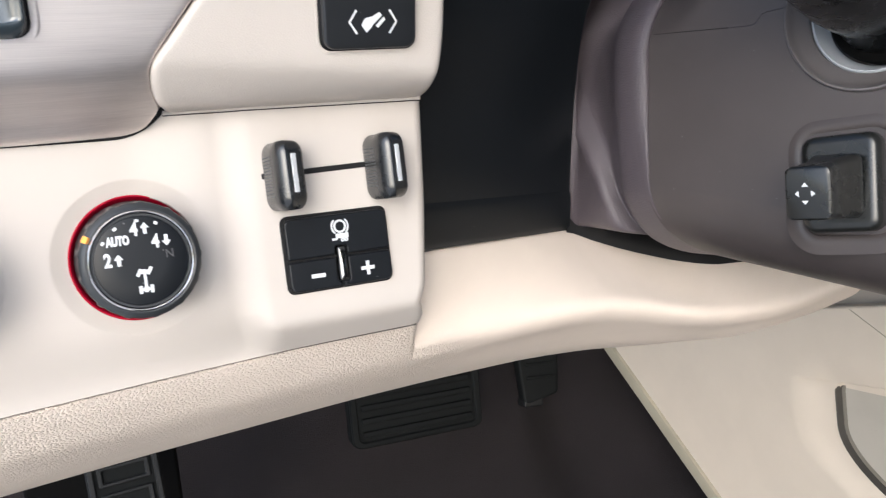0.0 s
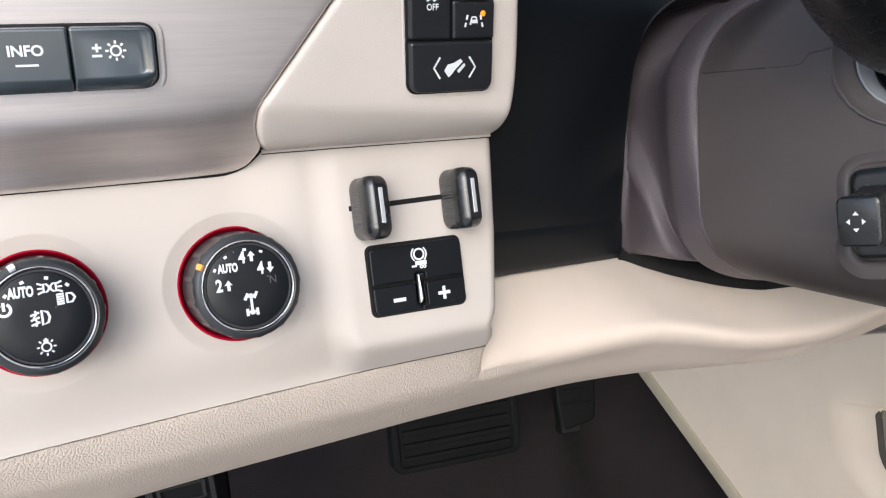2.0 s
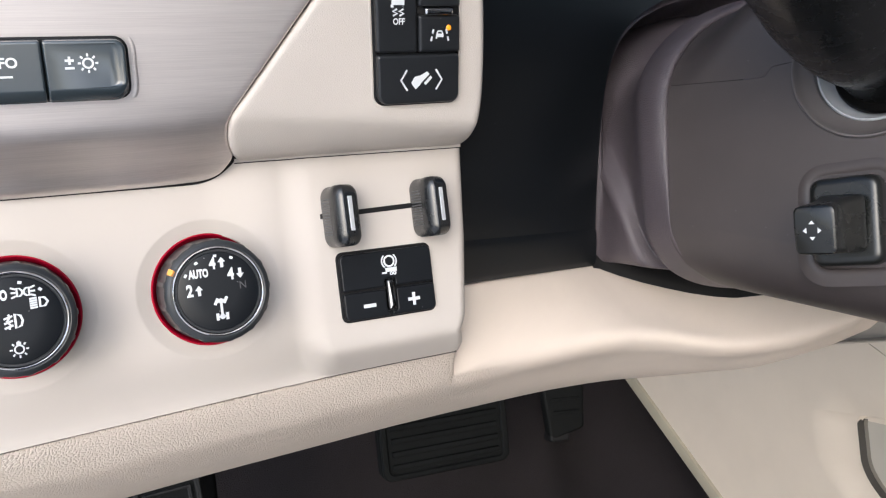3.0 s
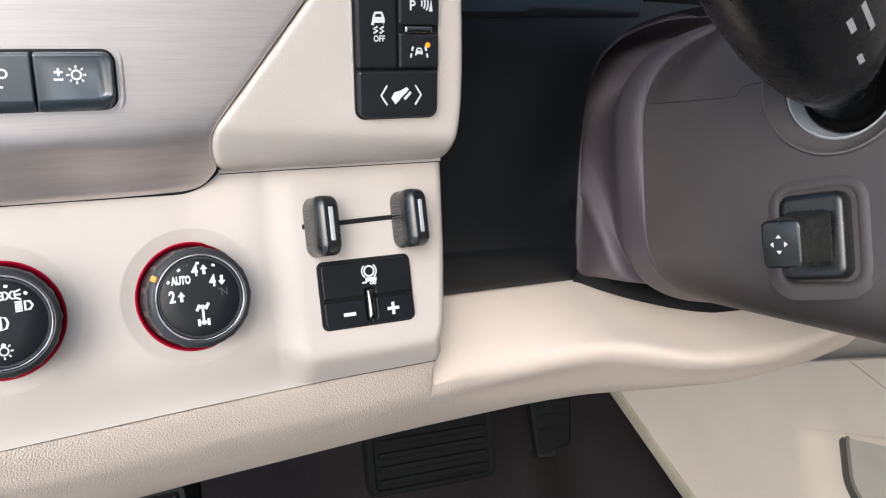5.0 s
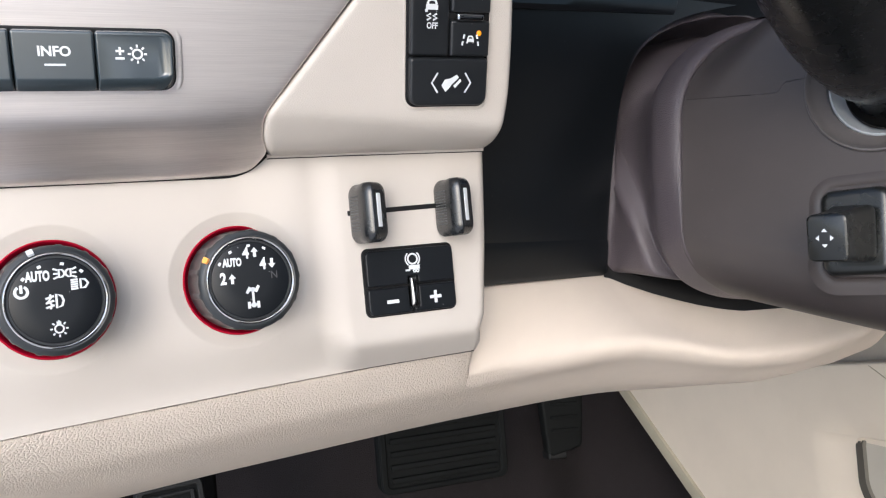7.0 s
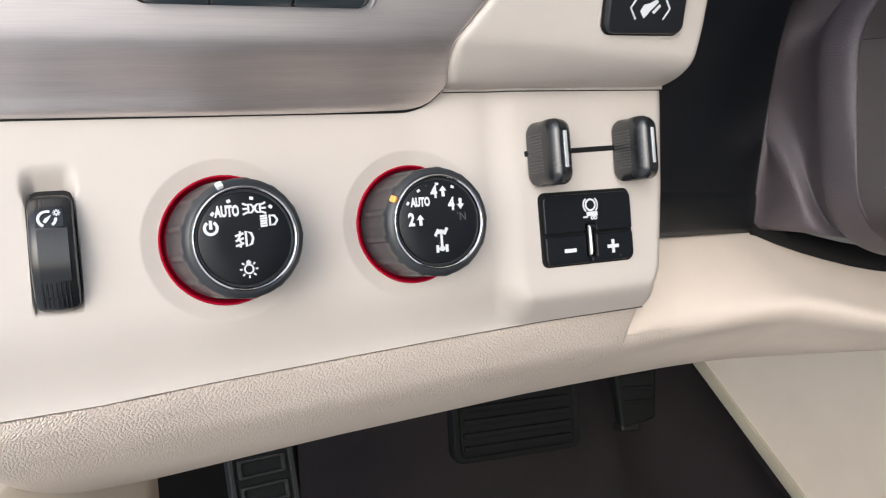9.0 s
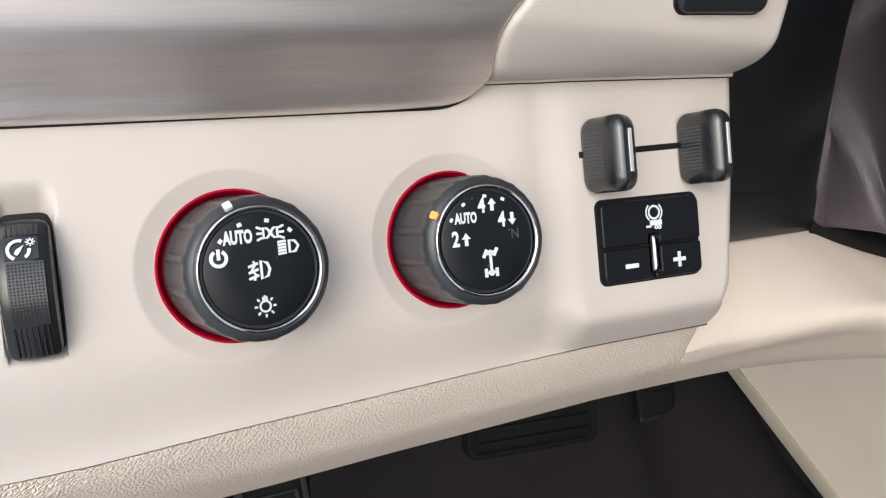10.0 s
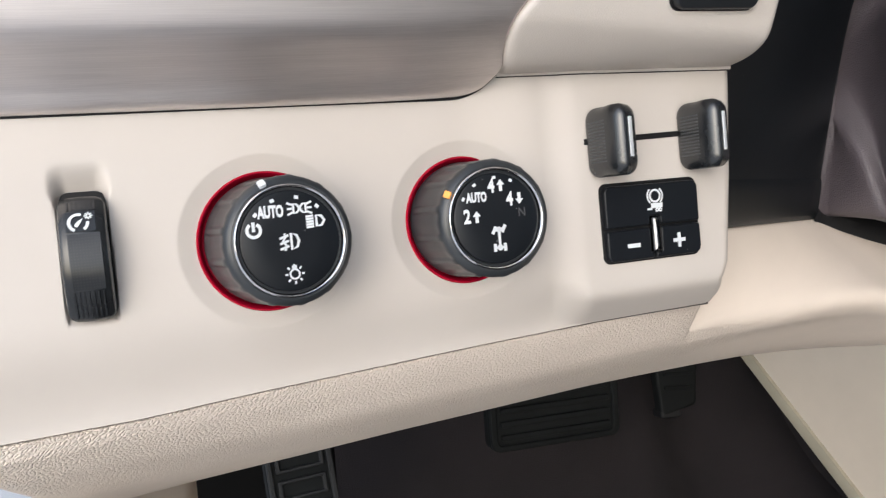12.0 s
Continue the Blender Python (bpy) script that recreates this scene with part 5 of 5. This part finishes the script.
FLANK_T, FLANK_V = Vector((0.345, 0, 1)).normalized(), Vector((0.12, 1, 0)).normalized()
FLANK_N = Vector((-1, 0.12, 0.345)).normalized()


def flank(v, w, lift=0.0):
    """A place on the shroud's left flank."""
    return Vector((0.1995 + SKEW * (w + 0.010) + 0.12 * (v - 0.04), v, w)) + FLANK_N * lift


def build_column():
    t = thing("steering_column", (0.28, 0.03, 0.05), "dark taupe plastic steering column shroud", "steering column")
    ws = [-0.010 + 0.055 * i / 24 for i in range(24)] + [0.045 + 0.090 * i / 100 for i in range(100)] + [0.135 + 0.045 * i / 16 for i in range(17)]
    hole = (0.0600, 0.0922)
    for upper in (False, True):
        gap = 0.00016 if upper else -0.00016
        rows = []
        for k, (dw, ins) in enumerate(((-0.012, 0.006), (-0.003, 0.004), (-0.001, 0.0012))):
            rows.append([P(u + (0.285 - u) * ins * 6, v + (0.03 - v) * ins * 6, ws[0] + dw) for u, v in shroud_ring(ws[0], seam_height(ws[0]) + gap, upper)])
        for w in ws:
            rows.append([P(u, v, w) for u, v in shroud_ring(w, seam_height(w) + gap, upper)])
        bm = grid_mesh(rows)
        kill = []
        for f in bm.faces:
            c = f.calc_center_median()
            if c.x < 0.27 and math.hypot(c.z - hole[0], (-c.y - hole[1]) / 0.945) < 0.0335:
                kill.append(f)
        bmesh.ops.delete(bm, geom=kill, context="FACES")
        part("upper_shroud" if upper else "lower_shroud", bm, M_BROWN, t)
    # stalk opening: rolled taupe rim and a pale inner cone
    o = flank(*hole)
    rim = Plate(o, FLANK_T, FLANK_V - FLANK_T * FLANK_V.dot(FLANK_T))
    part("stalk_rim", lathe(rim, [(0.0360, -0.0006), (0.0358, 0.0010), (0.0353, 0.0022), (0.0346, 0.0024), (0.0339, 0.0017), (0.0334, 0.0002), (0.0318, -0.0018), (0.0295, -0.0038), (0.0274, -0.0052), (0.0270, -0.0075)], 96, cap=False), M_RIM, t, "rolled rim of the stalk opening")
    part("stalk_cone", lathe(rim, [(0.0270, -0.0072), (0.0263, -0.0064), (0.0258, -0.0066), (0.0246, -0.0110), (0.0226, -0.016)], 72, cap=False), M_STALK_CONE, t, "pale grey inner cone")
    well = Plate(o + rim.ex * 0.0032 + rim.ey * 0.001, rim.ex, rim.ey)
    part("stalk_well", lathe(well, [(0.0240, -0.0145), (0.0240, -0.0102), (0.0234, -0.0094), (0.0200, -0.0100), (0.0180, -0.0125), (0.004, -0.016)], 64, cap=True), M_VOID, t, "dull black disc inside the stalk opening")
    return o


def build_stalk(o):
    t = thing("indicator_stalk", tuple(o), "thick black indicator stalk with ribbed grip, grey print and painted glints", "control stalk")
    a = o + FLANK_N * -0.004
    b = Vector((0.0815, 0.140, 0.178))
    ax = (b - a).normalized()
    side = ax.cross(Vector((0, 1, 0))).normalized()
    up = side.cross(ax).normalized()
    L = (b - a).length
    rings = []
    for s, rx, ry in ((-0.08, 0.0140, 0.0140), (0.02, 0.0172, 0.0166), (0.06, 0.0212, 0.0196), (0.12, 0.0254, 0.0228), (0.20, 0.0288, 0.0255), (0.30, 0.0312, 0.0276), (0.45, 0.0322, 0.0286), (0.75, 0.0315, 0.0275), (0.95, 0.030, 0.0262), (1.0, 0.0285, 0.025), (1.02, 0.022, 0.018)):
        c = a + ax * (L * s)
        rings.append([P(*(c + side * rx * math.cos(2 * math.pi * i / 48) + up * ry * math.sin(2 * math.pi * i / 48))) for i in range(48)])
    body = part("lever", rings_mesh(rings), M_STALK, t)
    for k in range(15):
        g = radians(242 + k * 4.2)
        pl0 = []
        for s in (0.30, 0.36):
            c = a + ax * (L * s)
            rx, ry = (0.0312, 0.0276) if s < 0.33 else (0.0316, 0.0280)
            for dg in (-0.016, 0.016):
                pl0.append(P(*(c + side * (rx + 0.00004) * math.cos(g + dg) + up * (ry + 0.00004) * math.sin(g + dg))))
        bm = bmesh.new()
        c1, c2 = P(*(a + ax * (L * 0.30))), P(*(a + ax * (L * 0.36)))
        inner = [c1 + (pl0[0] - c1) * 0.94, c1 + (pl0[1] - c1) * 0.94, c2 + (pl0[3] - c2) * 0.94, c2 + (pl0[2] - c2) * 0.94]
        rings_mesh([inner, [pl0[0], pl0[1], pl0[3], pl0[2]]], False, True, bm)
        part("rib", bm, M_STALK, body, "", False)
    # grey marks: print too blurred to read, brightened to paint in glossy reflections
    for k, (s, g, w) in enumerate(((0.245, 229, 0.008), (0.350, 212, 0.018), (0.370, 227, 0.009))):
        c = a + ax * (L * s)
        rx, ry = float(np.interp(s, [0.19, 0.30, 0.45], [0.0284, 0.0312, 0.0322])) + 0.0003, float(np.interp(s, [0.19, 0.30, 0.45], [0.0252, 0.0276, 0.0286])) + 0.0003
        rows = []
        for d in (-w / 2, w / 2):
            cc = c + ax * d
            rows.append([P(*(cc + side * rx * math.cos(radians(g + e)) + up * ry * math.sin(radians(g + e)))) for e in (-2.6, -1.3, 0, 1.3, 2.6)])
        part("print_glint_mark", grid_mesh(rows), M_PRINT_GLINT, body, "", False)


def build_gaiter():
    t = thing("column_gaiter", (0.2, 0.03, -0.05), "creased taupe leather gaiter round the steering column", "gaiter")
    m = 96
    # both outlines from the middle of the underside up the left, over and down, by even steps
    hole = [(0.300, -0.034), (0.230, -0.034)] + OPENING[:11] + [(0.335, 0.150), (0.375, 0.138), (0.400, 0.110), (0.405, 0.06), (0.405, -0.01), (0.38, -0.034)]
    low, up = shroud_ring(-0.010, 0.07, False), shroud_ring(-0.010, 0.07, True)
    mid = 91 + 14
    neck = low[mid::-1] + up[1:] + low[:mid:-1]

    def even(pts):
        pts = [Vector(p) for p in pts] + [Vector(pts[0])]
        d = np.cumsum([0] + [(b - a).length for a, b in zip(pts, pts[1:])])
        return [tuple(float(np.interp(d[-1] * i / m, d, [p[k] for p in pts])) for k in range(2)) for i in range(m)]
    opening, column = even(hole), even(neck)

    def ring(base, grow, w_fun, amp, seed, dip=0.0):
        cu = sum(p[0] for p in base) / m
        cv = sum(p[1] for p in base) / m
        row = []
        for i, (u, v) in enumerate(base):
            d = Vector((u - cu, v - cv)).normalized()
            g = grow * smooth01((v + 0.020) / 0.070) if grow > 0 else grow
            g -= dip * smooth01((v - 0.03) / 0.07)
            uu, vv = u + d.x * g, v + d.y * g
            w = w_fun(uu, vv) - 0.003 * (1 - smooth01((v + 0.055) / 0.035)) * (0 if grow < 0 else 1)
            k = amp * noise.noise(Vector((uu * 22 + seed, vv * 22, seed * 1.7)))
            row.append(P(uu + d.x * k, vv + d.y * k, w + k * 0.8))
        return row
    # the fold between both rolls deepens towards the top
    sag = lambda w, more: (lambda u, v: w + more * smooth01((v + 0.005) / 0.095) + 0.18 * (-0.026 - w) * (1 - smooth01((v + 0.040) / 0.055)))
    deep = lambda w, more, fold: (lambda u, v: sag(w, more)(u, v) + fold * smooth01((v - 0.056) / 0.045))
    black = lambda lift, more=-0.005: (lambda u, v: on_black(u, v)[2] + lift + more * smooth01((v - 0.03) / 0.06))
    mix = lambda f: [(o[0] + (c[0] - o[0]) * f, o[1] + (c[1] - o[1]) * f) for o, c in zip(opening, column)]
    rings = [ring(opening, 0.004, black(-0.012), 0.0, 1), ring(opening, 0.0030, black(-0.005), 0.0, 1), ring(opening, 0.0005, black(-0.001), 0.0006, 1), ring(opening, -0.004, black(0.002), 0.001, 1),
             ring(mix(0.11), -0.001, deep(-0.062, -0.042, 0.042), 0.002, 2), ring(mix(0.26), -0.001, deep(-0.054, -0.060, -0.016), 0.004, 2.2), ring(mix(0.42), -0.003, deep(-0.050, -0.056, 0.036), 0.004, 2.5, 0.003), ring(mix(0.66), -0.009, deep(-0.049, -0.040, 0.033), 0.003, 2.8, 0.003),
             ring(mix(0.75), -0.009, deep(-0.0470, -0.018, 0.017), 0.002, 3.1, 0.003), ring(mix(0.83), -0.002, sag(-0.0350, -0.008), 0.0015, 3.3, 0.003), ring(mix(0.91), 0.004, sag(-0.0305, -0.002), 0.0015, 4), ring(column, 0.0068, sag(-0.0245, 0.0), 0.0015, 4), ring(column, 0.0062, sag(-0.0165, 0.001), 0.001, 4),
             ring(column, 0.0050, lambda u, v: -0.0110, 0.0004, 4), ring(column, 0.0030, lambda u, v: -0.0080, 0.0002, 4), ring(column, 0.0004, lambda u, v: -0.0072, 0.0, 4), ring(column, -0.003, lambda u, v: -0.0105, 0.0, 4)]
    bm = rings_mesh(rings, False, False)
    ob = part("leather", bm, M_GAITER, t)
    sub = ob.modifiers.new("soft", "SUBSURF")
    sub.levels = sub.render_levels = 2
    # black lip between ledge and gaiter
    bm = bmesh.new()
    rows = []
    for i in range(41):
        s = i / 40
        u = 0.1925 + 0.20 * s
        tv, tw = TOP(u)
        rows.append([P(u, tv - 0.004, tw + 0.002), P(u, tv + 0.0015, tw + 0.0015), P(u, tv + 0.007, tw + 0.001), P(u, tv + 0.013, tw - 0.004), P(u, tv + 0.014, tw - 0.03)])
    part("lower_lip", grid_mesh(rows), M_DEEP, t, "black lower lip of the column opening")


def build_adjuster():
    v0, w0 = -0.0131, 0.0836
    o = flank(v0, w0)
    t = thing("column_adjuster", tuple(o), "black square joystick for adjusting the steering column", "joystick")
    pl = Plate(o, FLANK_T, FLANK_V - FLANK_T * FLANK_V.dot(FLANK_T))
    outer = box_outline(-0.0262, -0.0305, 0.0262, 0.0305, 0.015, 8)
    soft = [[pl(p.x, p.y, h) for p in inset(outer, d)] for d, h in ((0.0, -0.0006), (0.0020, 0.0000), (0.0036, 0.0004), (0.0050, 0.0006), (0.0062, 0.0005), (0.0074, 0.0001), (0.0084, -0.0008))]
    part("recess_rim", rings_mesh(soft, False, False), M_BROWN, t, "taupe moulded surround")
    part("base", slab(pl, box_outline(-0.0162, -0.0208, 0.0162, 0.0208, 0.0055), -0.003, 0.0080, 0.0040, 6), M_BOOT, t)
    ez = Vector((-0.94, -0.015, 0.34)).normalized()
    ey = (FLANK_V - ez * FLANK_V.dot(ez)).normalized()
    pl = Plate(o, ey.cross(ez), ey)
    neck = [[pl(p.x, p.y, h) for p in box_outline(-a, -b, a, b, 0.003)] for a, b, h in ((0.0100, 0.0128, 0.004), (0.0085, 0.0112, 0.008), (0.0080, 0.0105, 0.012))]
    part("neck", rings_mesh(neck), M_DEEP, t)
    # cap with pinched flanks for the finger tips
    rings = []
    for a, b, r, h in ((0.0090, 0.0118, 0.003, 0.0082), (0.0102, 0.0131, 0.003, 0.0095), (0.0105, 0.0134, 0.0032, 0.0115), (0.0099, 0.0131, 0.0032, 0.0145), (0.0083, 0.0126, 0.003, 0.0190), (0.0073, 0.0121, 0.003, 0.0240), (0.0071, 0.0117, 0.003, 0.0285), (0.0076, 0.0113, 0.003, 0.0335), (0.0086, 0.0109, 0.003, 0.0378), (0.0089, 0.0108, 0.003, 0.0395), (0.0087, 0.0105, 0.0028, 0.0408), (0.0080, 0.0098, 0.0024, 0.0414)):
        rings.append([pl(p.x, p.y, h) for p in box_outline(-a, -b, a, b, r)])
    cap = part("cap", rings_mesh(rings), M_BOOT, t)
    for dx, dy in ((0, 1), (0, -1), (1, 0), (-1, 0)):
        bm = bmesh.new()
        c = Vector((dx * 0.0029 - 0.0008, dy * 0.0033))
        d, s = Vector((dx, dy)), Vector((-dy, dx))
        pts = [c - s * 0.0013 - d * 0.0005, c + s * 0.0013 - d * 0.0005, c + d * 0.0011]
        blot(bm, pl, [tuple(p) for p in pts], 0.0416)
        part("arrow", bm, M_WHITE, cap, "", False)




DASHBOARD = thing("dashboard", (-0.05, -0.02, -0.03), "beige plastic dashboard with soft-grained surround and brushed aluminium trim", "dashboard")
build_footwell()
build_brake()
build_accelerator()
build_parking_brake()
build_console()
build_bolster()
build_switch_panel()
build_brushed_trim()
build_upper_trim()
build_black_infill()
build_gaiter()
build_stalk(build_column())
build_adjuster()
build_lamp_knob()
build_drive_knob()
build_dimmer()
build_trailer_brake()
build_switch_bank()
build_display_buttons()
